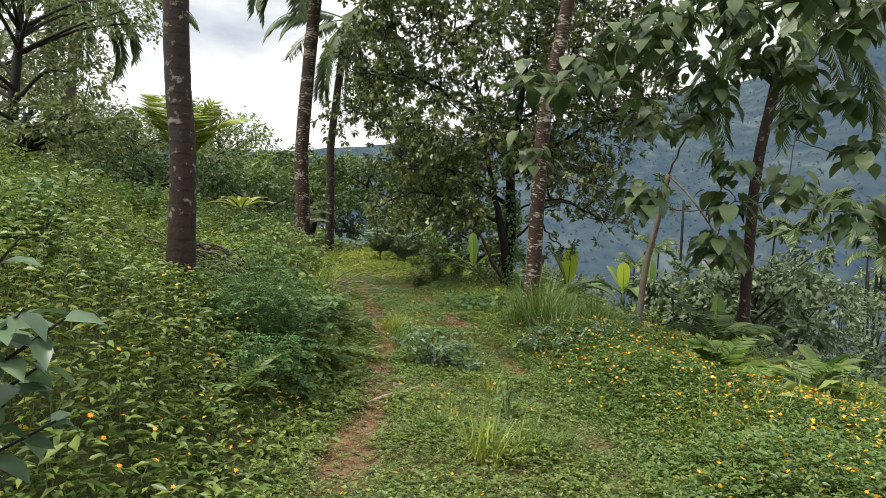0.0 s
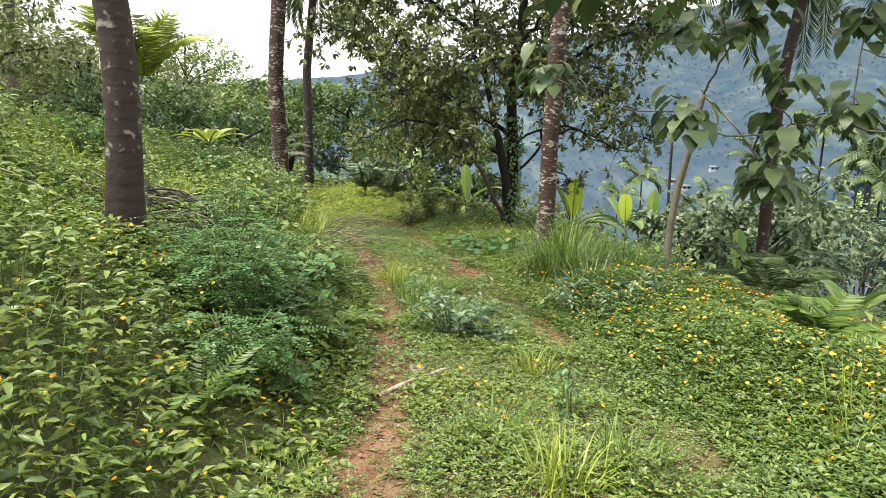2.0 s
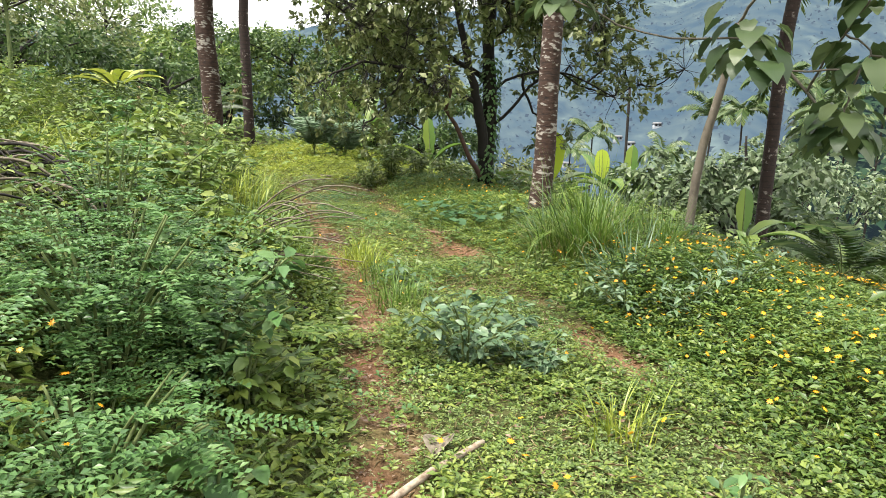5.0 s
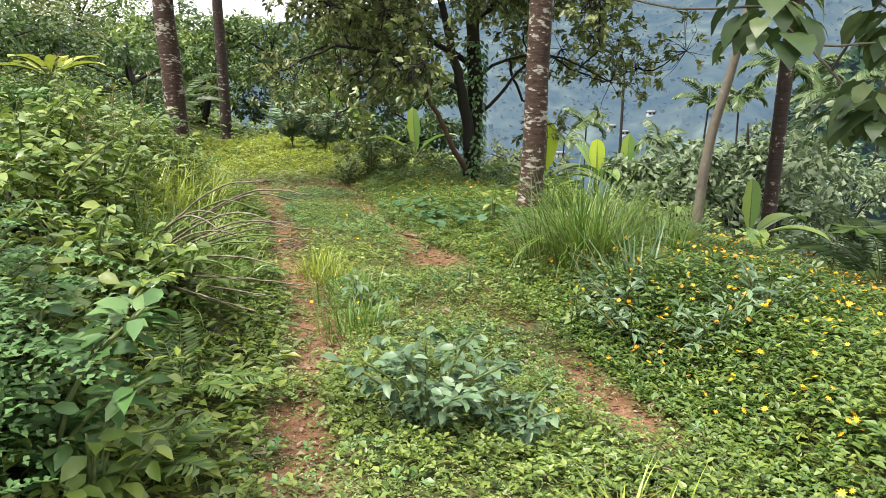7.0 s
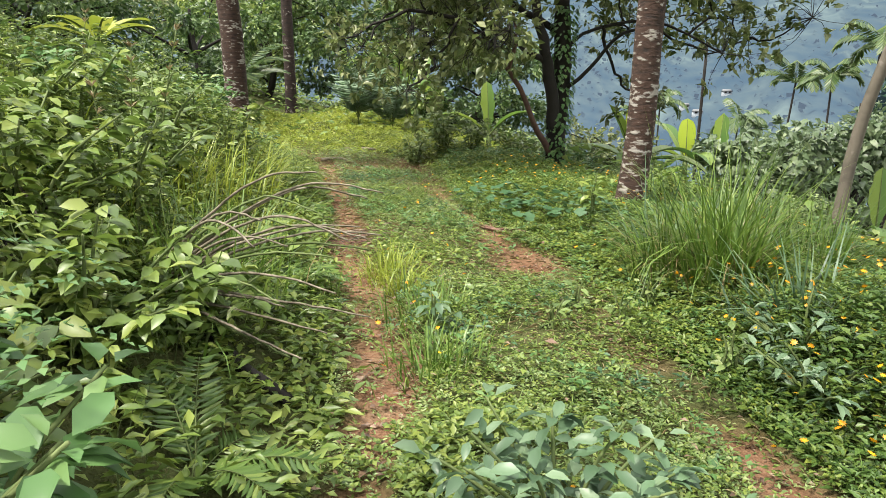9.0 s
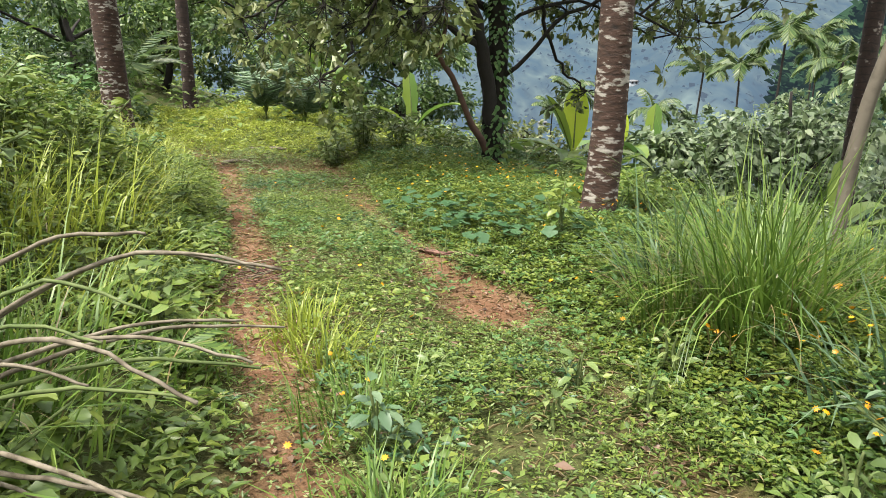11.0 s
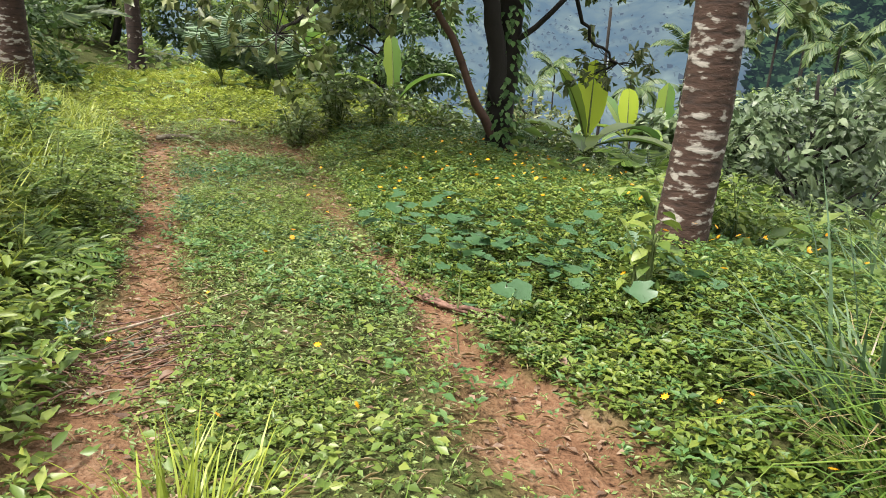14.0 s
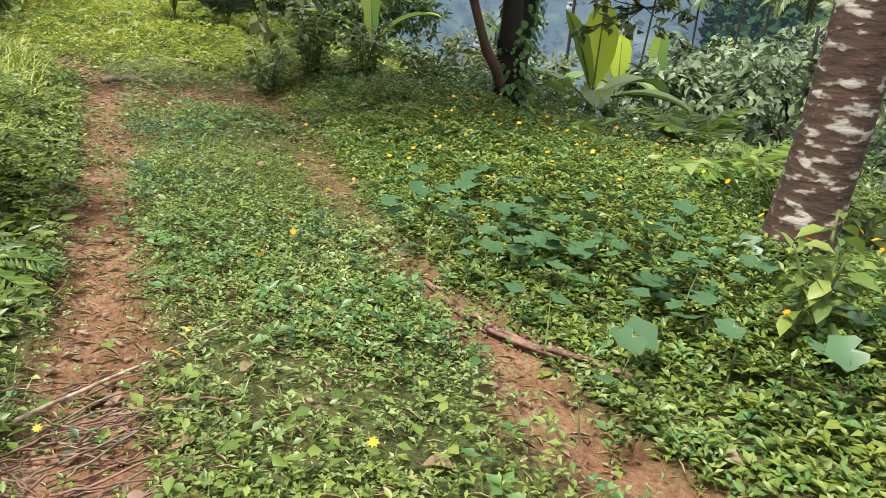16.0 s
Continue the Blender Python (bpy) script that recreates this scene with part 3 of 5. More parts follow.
p = scatter(30000, -9, 0.8, 2.2, 24, keep_left)
d = left_of(p[:, 0], p[:, 1])
tall = (0.07 + 0.36 * smooth(0.0, 1.2, d)) * (1 + 0.75 * ripple(p[:, 0], p[:, 1], 1.1, 6)) * rng.uniform(0.4, 1.35, len(p)) * (1 - 0.35 * smooth(15, 20, p[:, 1]))
bits, k = [], 6
for i in range(k):
    h = tall * (0.35 + 0.65 * i / (k - 1))
    c = p + np.stack([rng.normal(0, 0.035, len(p)), rng.normal(0, 0.035, len(p)), h], -1)
    s = rng.uniform(0.045, 0.115, len(p)) * (1.15 - 0.35 * i / k)
    bits.append(leaves(c, some_way(len(p), -0.35, 0.45), up_about(len(p), 0.4), s, s * 0.36, OVAL if i > 4 else KITE))
v, f = join(bits)
thing("bank_herbs", v, f, M_HERB, "knee-high leafy green weeds over the bank", "weeds", kind="stuff")
stem = tall > 0.2
sp = p[stem]
v, f = blades(sp, some_way(len(sp)), tall[stem] * 1.02, 0.008, 0.12, 2)
thing("herb_stems", v, f, M_STEM, "thin green stems of the bank weeds", "weeds", kind="stuff")

# small-leaved undergrowth beneath the herbs, and beyond the verge
p = scatter(60000, -10, 0.8, 2.2, 26, keep_left)
p[:, 2] += rng.uniform(0.0, 0.16, len(p))
s = rng.uniform(0.035, 0.07, len(p))
v, f = leaves(p, some_way(len(p), -0.3, 0.6), up_about(len(p), 0.6), s, s * 0.5)
thing("bank_undergrowth", v, f, M_CARPET, "low dense green undergrowth on the bank", "ground cover", kind="stuff")


def wild(x, y):
    r = right_of(x, y)
    return ((r > 1.6) | (y > 23)) * (0.6 + 0.4 * ripple(x, y, 0.6, 3)) * np.where(r > 1.6, 1.0, 0.55)


p = scatter(65000, -16, 24, 6, 46, wild)
p[:, 2] += rng.uniform(0, 1, len(p)) ** 1.3 * (0.35 + 0.3 * ripple(p[:, 0], p[:, 1], 0.8, 1))
s = rng.uniform(0.1, 0.28, len(p))
v, f = leaves(p, some_way(len(p), -0.4, 0.7), up_about(len(p), 0.6), s, s * 0.42)
thing("slope_undergrowth", v, f, M_BACK, "rank green undergrowth falling away down the slope", "undergrowth", kind="stuff")


# rank growth round about, behind the start and out to the wood's edge
def outer(x, y):
    return np.where((y < 5.5) | (x > 6.5) | (x < -7.5), 1.0, 0.0) * np.where(np.abs(x - 1.4) < 0.9, 0.35, 1.0) * np.clip(0.8 + 0.4 * ripple(x, y, 0.9, 3), 0.1, 1)


p = scatter(55000, -15, 15, -9, 24, outer)
p[:, 2] += rng.uniform(0, 1, len(p)) * np.clip(np.abs(p[:, 0] - 1.4) - 0.6, 0.05, 1) * 0.35
s = rng.uniform(0.06, 0.15, len(p))
v, f = leaves(p, some_way(len(p), -0.3, 0.6), up_about(len(p), 0.5), s, s * 0.5)
thing("outer_undergrowth", v, f, M_HERB, "leafy green undergrowth spreading round the track", "undergrowth", kind="stuff")

# grass: tufts along the crown, a bright meadow at the bend, loose blades everywhere
p = scatter(60000, -5, 7, 4.5, 21, lambda x, y: (left_of(x, y) < 0.6) * (1 - rut_near(x, y)) * (0.28 + 0.4 * ripple(x, y, 1.6, 9)))
v, f = blades(p, some_way(len(p)), rng.uniform(0.04, 0.17, len(p)), 0.0055, rng.uniform(0.2, 0.7, len(p)))
thing("loose_grass", v, f, M_GRASS, "thin bright grass blades among the creeping leaves", "grass", kind="stuff")
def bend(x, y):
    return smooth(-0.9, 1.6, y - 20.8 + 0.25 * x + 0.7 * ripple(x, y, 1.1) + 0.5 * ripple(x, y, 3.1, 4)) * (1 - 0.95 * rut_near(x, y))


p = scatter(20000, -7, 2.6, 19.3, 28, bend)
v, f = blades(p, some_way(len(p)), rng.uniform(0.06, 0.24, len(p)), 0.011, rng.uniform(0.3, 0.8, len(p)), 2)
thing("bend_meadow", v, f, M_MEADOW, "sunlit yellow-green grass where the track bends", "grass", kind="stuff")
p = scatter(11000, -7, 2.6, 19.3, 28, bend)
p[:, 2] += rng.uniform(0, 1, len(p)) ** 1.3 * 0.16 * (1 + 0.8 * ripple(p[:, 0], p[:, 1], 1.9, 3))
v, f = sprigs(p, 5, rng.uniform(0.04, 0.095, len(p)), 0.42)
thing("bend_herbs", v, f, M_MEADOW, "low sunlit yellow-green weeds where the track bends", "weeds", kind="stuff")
p = scatter(26000, -7, -0.8, 11.2, 22, lambda x, y: (left_of(x, y) > 0.3) * (0.5 + 0.5 * ripple(x, y, 0.9, 2)))
v, f = blades(p, some_way(len(p)), rng.uniform(0.25, 0.6, len(p)), 0.012, rng.uniform(0.25, 0.7, len(p)))
thing("bank_grass", v, f, M_MEADOW, "long yellow-green grass on the bank crest", "grass", kind="stuff")


def tussock(label, x, y, n, spread, tall, mat, dry=0, wide=1.0):
    """A clump of grass: its green blades, and the straw among them."""
    c = empty("grass_clump", (x, y, float(height(x, y)) - 0.02), label, "grass clump", "grass clumps")
    base = rng.normal(0, spread, (n, 3)) * (1, 1, 0)
    out = base + rng.normal(0, spread * 0.9, (n, 3))
    v, f = blades(base, out, rng.uniform(0.55, 1.1, n) * tall, (0.009 + 0.004 * tall) * wide, rng.uniform(0.02, 1, n) ** 1.4 * 0.85 + 0.03, 4)
    part("foliage", v, f, mat, c, kind="stuff")
    if dry:
        base = rng.normal(0, spread, (dry, 3)) * (1, 1, 0)
        v, f = blades(base, base + rng.normal(0, spread, (dry, 3)), rng.uniform(0.3, 0.8, dry) * tall, 0.008, rng.uniform(0.3, 0.75, dry), 4)
        part("straw", v, f, M_DRY, c, "dry straw-coloured blades", kind="stuff")
    return c


for x, y, n, s, t, d, m, lb in ((2.42, 12.65, 380, 0.135, 1.15, 120, M_GRASS, "tall green grass clump with straw beside the track"),
                                (2.12, 12.95, 170, 0.13, 0.75, 40, M_GRASS, "green grass clump leaning beside the tall one"),
                                (2.2, 13.4, 52, 0.11, 0.85, 40, M_GREY, "arching grey-green grass clump near the lichened palm"),
                                (2.5, 11.75, 60, 0.13, 0.75, 14, M_GREY, "arching grey-green grass clump at the verge"),
                                (0.55, 11.3, 170, 0.12, 0.34, 3, M_GRASS, "bright low grass tuft on the track crown"),
                                (0.42, 12.1, 150, 0.12, 0.34, 3, M_GRASS, "bright low grass tuft on the track crown"),
                                (0.1, 13.15, 150, 0.11, 0.34, 6, M_MEADOW, "bright low grass tuft beside the wheel track"),
                                (0.25, 12.7, 120, 0.1, 0.3, 5, M_MEADOW, "bright low grass tuft on the track crown"),
                                (1.55, 6.9, 120, 0.1, 0.42, 10, M_MEADOW, "bright grass tuft on the track crown"),
                                (1.25, 7.6, 110, 0.1, 0.34, 5, M_GRASS, "grass tuft on the track crown"),
                                (1.95, 7.2, 120, 0.13, 0.36, 8, M_GRASS, "grass tuft beside the wheel track"),
                                (1.6, 8.9, 90, 0.09, 0.3, 5, M_MEADOW, "low grass tuft on the track crown"),
                                (-0.75, 11.4, 330, 0.22, 0.75, 60, M_GRASS, "dark arching grass clump on the bank foot"),
                                (-1.5, 13.4, 260, 0.3, 0.6, 20, M_MEADOW, "long yellow-green grass clump on the bank"),
                                (-0.5, 12.6, 60, 0.15, 0.35, 10, M_GRASS, "grass clump at the bank foot"),
                                (2.9, 13.6, 150, 0.15, 0.75, 20, M_GRASS, "green grass clump beyond the verge"),
                                (3.25, 14.5, 140, 0.16, 0.65, 20, M_GREY, "grey-green grass clump beside the lichened palm"),
                                (3.3, 13.2, 150, 0.13, 0.8, 24, M_GRASS, "tall green grass clump beyond the verge"),
                                (2.75, 15.9, 110, 0.14, 0.5, 16, M_GREY, "grey-green grass clump behind the lichened palm"),
                                (4.6, 8.6, 160, 0.25, 0.5, 10, M_MEADOW, "long yellow-green grass on the verge edge"),
                                (5.4, 9.6, 160, 0.3, 0.5, 10, M_MEADOW, "long yellow-green grass on the verge edge"),
                                (3.6, 7.6, 140, 0.25, 0.4, 8, M_MEADOW, "long yellow-green grass on the verge edge")):
    tussock(lb, x, y, n, s, t, m, d, 1.6 if m is M_GREY else 1.0)

# yellow daisies
petal_a = np.arange(16) * np.pi / 8
PETALS = np.concatenate([[(0, 0, 0.15)], np.stack([np.cos(petal_a), np.sin(petal_a), np.zeros(16)], -1) * np.where(np.arange(16) % 2, 0.55, 1.0)[:, None]])
PETAL_F = np.array([(0, 1 + i, 1 + (i + 1) % 16) for i in range(16)])


def flowers(p, size):
    nrm = up_about(len(p), 0.5)
    a = unit(np.cross(nrm, [0.3, 1, 0.1]))
    b = np.cross(nrm, a)
    s = rng.uniform(0.7, 1.2, len(p))[:, None, None] * size
    v = p[:, None] + s * (PETALS[None, :, :1] * a[:, None] + PETALS[None, :, 1:2] * b[:, None] + PETALS[None, :, 2:] * nrm[:, None])
    return v.reshape(-1, 3), (PETAL_F[None] + (np.arange(len(p)) * 17)[:, None, None]).reshape(-1, 3)


def daisies(x, y):
    r = right_of(x, y)
    side = (r > 0.1) * (r < 3.8) * np.clip(0.5 + 0.7 * ripple(x, y, 1.5, 7), 0.03, 1) * np.interp(y, [10.5, 12, 14], [1, 0.55, 0.22])
    bank = (left_of(x, y) > 0.15) * (left_of(x, y) < 1.6) * (y < 8.2) * 0.2
    mid = middle(x, y) * (0.03 + 0.3 * np.exp(-((x - 1.3) / 0.35) ** 2 - ((y - 7.9) / 0.5) ** 2))
    return side + bank + mid


p = scatter(12000, -2, 6.5, 4, 18.5, daisies)
r, d = right_of(p[:, 0], p[:, 1]), left_of(p[:, 0], p[:, 1])
p[:, 2] += 0.08 + 0.17 * smooth(0, 0.7, r) * (1 + 0.35 * ripple(p[:, 0], p[:, 1], 1.7, 2)) + 0.26 * smooth(0, 1.0, d) + rng.uniform(0, 0.05, len(p))
v, f = flowers(p, 0.0175)
thing("yellow_daisies", v, f, M_YELLOW, "small yellow daisies scattered through the green carpet", "flowers", kind="stuff")

# straw and dry scraps lying through the crown of the track
p = scatter(70000, -4, 3.2, 5, 23, lambda x, y: middle(x, y) * np.clip(0.35 + 0.6 * ripple(x, y, 1.8, 4), 0.05, 1))
p[:, 2] += rng.uniform(0.01, 0.07, len(p))
v, f = leaves(p, some_way(len(p), -0.1, 0.3), up_about(len(p), 0.4), rng.uniform(0.03, 0.09, len(p)), 0.005)
thing("straw_scraps", v, f, M_DRY, "dry straw scraps lying among the creeping leaves", "plant litter", kind="stuff")

# dead leaves and bits in the wheel tracks
p = scatter(26000, -4, 3.2, 4, 23, lambda x, y: 0.9 * rut_near(x, y) + 0.22 * middle(x, y))
p[:, 2] += 0.012 + 0.05 * rng.random(len(p)) * (1 - rut_near(p[:, 0], p[:, 1]))
s = rng.uniform(0.015, 0.05, len(p)) * (1 + 0.9 * (rng.random(len(p)) > 0.95))
v, f = leaves(p, some_way(len(p), -0.1, 0.2), up_about(len(p), 0.3), s, s * 0.5)
thing("leaf_litter", v, f, M_LITTER, "brown dead leaf scraps lying on bare earth", "leaf litter", kind="stuff")
# ---- palms ----


def frond(parent, length, az, rise, droop, n=46, leaf=0.5, mat=None, width=0.03, hang=0.5, at=(0, 0, 0), label=""):
    """A feather leaf: the arching rib with its leaflets in two ranks."""
    s = np.linspace(0, 1, 12)
    ang = radians(rise) - radians(droop) * s ** 1.4
    step = length / 11
    r = np.concatenate([[0], np.cumsum(np.cos(ang[:-1]) * step)])
    z = np.concatenate([[0], np.cumsum(np.sin(ang[:-1]) * step)])
    ca, sa = math.cos(radians(az)), math.sin(radians(az))
    rib = np.stack([r * ca, r * sa, z], -1) + at
    bits = [tube(rib, np.linspace(0.018, 0.004, 12) * length / 2, 4)]
    u = np.linspace(0.16, 0.99, n)
    c = np.stack([np.interp(u, s, rib[:, i]) for i in range(3)], -1)
    tang = unit(np.stack([np.interp(u, s, np.gradient(rib[:, i])) for i in range(3)], -1))
    side = np.array([-sa, ca, 0.0])
    for k in (-1, 1):
        d = tang * 0.55 + k * side * 0.85 + np.array([0, 0, -hang]) + rng.normal(0, 0.06, (n, 3))
        ln = leaf * (0.45 + 0.55 * np.sin(np.pi * np.clip(u, 0.05, 0.95)) ** 0.7) * rng.uniform(0.85, 1.1, n)
        up = np.cross(unit(d), tang) * k
        bits.append(leaves(c, d, up, ln, width, KITE))
    rib_ob = part("frond", *bits[0], M_STEM, parent, label)
    v, f = join(bits[1:])
    part("foliage", v, f, mat or M_PALM, rib_ob, kind="stuff")
    return rib_ob


def palm(name, pts, r0, r1, bark, label, fronds=0, length=3.5, ring=0.11, leaf=0.7, group="palms", base_flare=1.25, sag=0):
    """A ringed stem, swollen at the foot, and a crown of arching fronds."""
    base = np.array(pts[0], float)
    base[2] = float(height(base[0], base[1])) - 0.05
    c = empty(name, base, label, "palm tree", group)
    line = np.array([base, *pts[1:]]) - base
    n = int(np.linalg.norm(line[-1]) / ring * 2)
    n = min(max(n, 12), 180)
    path = curve(line, n)
    t = np.linspace(0, 1, n)
    rad = (r0 + (r1 - r0) * t) * (1 + 0.009 * (np.arange(n) % 2) * rng.uniform(0, 1.4, n) + 0.006 * rng.normal(0, 1, n)) * (1 + (base_flare - 1) * np.exp(-path[:, 2] / 0.25))
    v, f = tube(path, rad, 14)
    v += rng.normal(0, r0 * 0.009, v.shape)
    part("trunk", v, f, bark, c, rounded=True)
    for i in range(fronds):
        frond(c, length * rng.uniform(0.85, 1.1), i * 137.5 + rng.uniform(-12, 12), rng.uniform(-5, 65) - sag, rng.uniform(70, 120) - 0.4 * sag, 44, leaf, hang=0.9, width=0.045, at=path[-1])
    return c


palm("coconut_palm", [(-1.60, 8.9, 0), (-1.61, 8.9, 2.2), (-1.74, 8.9, 3.8), (-1.95, 9.0, 9.5), (-2.0, 9.0, 14.5)], 0.132, 0.118, M_PALMBARK,
     "tall palm with a dark ringed trunk on the bank", 9, 3.6, base_flare=1.4)
palm("coconut_palm", [(-3.15, 20, 0), (-3.22, 20, 2.0), (-3.30, 20, 3.6), (-3.10, 20, 7.3), (-3.0, 20, 8.7)], 0.19, 0.15, M_LICHEN,
     "tall palm with a blotched dark trunk above the bend", 9, 3.0, sag=30)
palm("coconut_palm", [(-4.42, 29, 0), (-4.5, 29, 3.5), (-4.5, 29, 5), (-4.1, 29, 9.3)], 0.165, 0.13, M_PALMBARK,
     "palm with a slim brown trunk behind the bend", 15, 3.4, sag=45)
palm("coconut_palm", [(2.38, 15.35, 0), (2.44, 15.35, 1.0), (2.45, 15.35, 2.2), (2.53, 15.35, 4.0), (2.86, 15.35, 6.2), (3.25, 15.35, 11)], 0.146, 0.12, M_LICHEN,
     "palm with white lichen patches on its ringed trunk", 7, 3.0)
palm("coconut_palm", [(8.27, 20.6, 0), (8.31, 20.6, 1.0), (8.40, 20.6, 3.5), (8.72, 20.6, 5.6), (8.98, 20.6, 7.8)], 0.145, 0.125, M_PALMBARK,
     "leaning palm with a dark trunk on the lower slope", 19, 4.6, sag=25)
palm("coconut_palm", [(-10.7, 22, 0), (-10.7, 22, 4), (-10.6, 22, 8.2)], 0.16, 0.12, M_GREYBARK, "slim grey palm standing among the trees", 13, 3.4, sag=25)


def areca(x, y, top, label, size=1.0, n=9):
    """A slim grove palm with a short dense crown."""
    z = float(height(x, y))
    c = empty("areca_palm", (x, y, z - 0.05), label, "palm tree", "far palms")
    h = max(top - z, 1.2)
    lean = rng.normal(0, 0.02, 2) * h
    v, f = tube(curve([(0, 0, 0), (lean[0] * 0.4, lean[1] * 0.4, h * 0.5), (lean[0], lean[1], h)], 14), np.linspace(0.075, 0.05, 14) * size, 7)
    part("trunk", v, f, M_DARKBARK, c, rounded=True)
    for i in range(n):
        frond(c, 2.1 * size * rng.uniform(0.85, 1.1), i * 137.5, rng.uniform(10, 75), rng.uniform(80, 130), 22, 0.62 * size, width=0.10 * size, hang=0.8, at=(lean[0], lean[1], h))
    return c


for x, y, top, s in ((30.4, 80, 2.2, 1.9), (25.7, 55, 4.4, 1.5), (26.7, 60, 2.5, 1.4), (27.3, 50, 2.6, 1.3), (26.5, 45, 3.3, 1.2), (27.9, 110, -0.6, 2.1),
                     (23, 41, 1.0, 1.1), (33, 62, 4.5, 1.4), (38, 70, 4.0, 1.5), (23.5, 70, -1.0, 1.4), (20.5, 95, -2.5, 1.6), (36, 52, 5.0, 1.3)):
    areca(x, y, top, "slender grove palm with a feathery green crown", s)


def young_palm(x, y, label, n=8, length=0.9, leaf=0.32, lift=0.0, mat=None, group="young palms", erect=0):
    c = empty("young_palm", (x, y, float(height(x, y)) - 0.02), label, "palm plant", group)
    v, f = tube([(0, 0, 0), (0.01, 0, 0.12 + lift * 0.5), (0, 0.01, 0.22 + lift)], [0.03, 0.025, 0.015], 6)
    part("stem", v, f, M_STEM, c)
    for i in range(n):
        frond(c, length * rng.uniform(0.8, 1.15), i * 137.5 + 20, rng.uniform(35, 80 - 0.5 * erect) + erect, rng.uniform(50, 100) - erect, 20, leaf, mat, 0.03, 0.25, at=(0, 0, 0.2 + lift))
    return c


young_palm(3.95, 9.2, "young feather palm spreading over the verge", 7, 0.5, 0.24, 0.0, M_GRASS)
young_palm(5.0, 9.5, "young feather palm at the verge edge", 6, 0.5, 0.22, 0.0, M_GRASS)
young_palm(4.9, 12.4, "young feather palm on the slope", 7, 0.9)
young_palm(9.0, 16.0, "young palm with yellow-green fronds", 7, 1.1, 0.4, 0.2, M_MEADOW)
young_palm(-1.9, 25.2, "young palm with pale feathery fronds at the bend", 10, 1.35, 0.5, 0.0, M_SILVER, erect=25)
young_palm(-1.1, 25.4, "young palm with pale feathery fronds at the bend", 9, 1.3, 0.5, 0.0, M_SILVER, erect=25)
young_palm(-3.8, 14.0, "young palm rising bright green above the bank weeds", 9, 1.3, 0.5, 1.0, M_MEADOW, erect=22)
young_palm(-5.5, 27.5, "young palm under the trees", 9, 1.7, 0.6, 0.4)
young_palm(3.3, 18.0, "small fern-like palm beside the dark tree", 7, 0.55, 0.24, 0.0, M_GRASS)
young_palm(2.9, 16.7, "small fern-like palm on the verge", 7, 0.5, 0.22, 0.0, M_GRASS)


# ---- bananas ----
def banana_blade(parent, at, az, rise, droop, length, width, torn=0.0, mat=None):
    """One broad leaf along an arching rib, folded a little, with splits."""
    n = 12
    s = np.linspace(0, 1, n)
    ang = radians(rise) - radians(droop) * s ** 1.5
    step = length / (n - 1)
    r = np.concatenate([[0], np.cumsum(np.cos(ang[:-1]) * step)])
    z = np.concatenate([[0], np.cumsum(np.sin(ang[:-1]) * step)])
    ca, sa = math.cos(radians(az)), math.sin(radians(az))
    rib = np.stack([r * ca, r * sa, z], -1) + at
    side = np.array([-sa, ca, 0])
    w = width * np.clip(np.sin(np.pi * np.clip((s - 0.16) / 0.84, 0, 1)) ** 0.45, 0.02, 1)
    bits = [tube(rib, np.linspace(0.02, 0.004, n), 5)]
    for k in (-1, 1):
        edge = rib + k * side * w[:, None] * 0.5 * rng.uniform(1 - torn, 1, n)[:, None] + np.array([0, 0, 1]) * (0.12 * w[:, None])
        v = np.concatenate([rib + (0, 0, 0.004), edge])
        f = []
        for i in range(n - 1):
            f += [(i, i + 1, n + i + 1), (i, n + i + 1, n + i)] if k > 0 else [(i, n + i + 1, i + 1), (i, n + i, n + i + 1)]
        bits.append((v, np.array(f)))
    v, f = join(bits[1:])
    ob = part("leaf_blade", v, f, mat or M_BANANA, parent)
    part("midrib", *bits[0], M_STEM, ob, "pale green midrib")
    return ob


def banana(x, y, label, blades_, stem=0.6, r=0.09, young=0):
    c = empty("banana_plant", (x, y, float(height(x, y)) - 0.05), label, "banana plant", "banana plants")
    v, f = tube(curve([(0, 0, 0), (0.02, 0, stem * 0.5), (0, 0.02, stem)], 6), [r, r * 0.95, r * 0.85, r * 0.75, r * 0.6, r * 0.45], 9)
    part("stem", v, f, M_STEM, c, rounded=True)
    for i, (az, rise, droop, ln, wd) in enumerate(blades_):
        banana_blade(c, (0, 0, stem * 0.95), az, rise, droop, ln, wd, 0.06 if i < young else 0.3, M_NEWLEAF if i < young else M_BANANA)
    return c


banana(3.87, 21.6, "banana plant with a bright yellow-green upright leaf", [(70, 85, 12, 1.25, 0.46), (190, 72, 25, 1.25, 0.5), (250, 25, 60, 1.3, 0.5), (330, 20, 70, 1.5, 0.5), (150, 30, 70, 1.4, 0.48), (20, 30, 80, 1.5, 0.5)], 0.5, young=1)
banana(6.3, 26.3, "tall banana plant with a small bright leaf below the verge", [(85, 84, 15, 1.1, 0.46), (350, 25, 60, 1.6, 0.52), (200, 30, 70, 1.5, 0.5), (280, 30, 80, 1.4, 0.48), (120, 60, 40, 1.3, 0.44)], -0.25 - float(height(6.3, 26.3)), 0.12, young=1)
banana(7.25, 26.7, "tall banana plant with one upright leaf and torn broad leaves", [(60, 86, 8, 1.5, 0.46), (10, 35, 60, 1.7, 0.52), (190, 35, 80, 1.6, 0.5), (280, 30, 70, 1.5, 0.48)], -0.5 - float(height(7.25, 26.7)), 0.12)
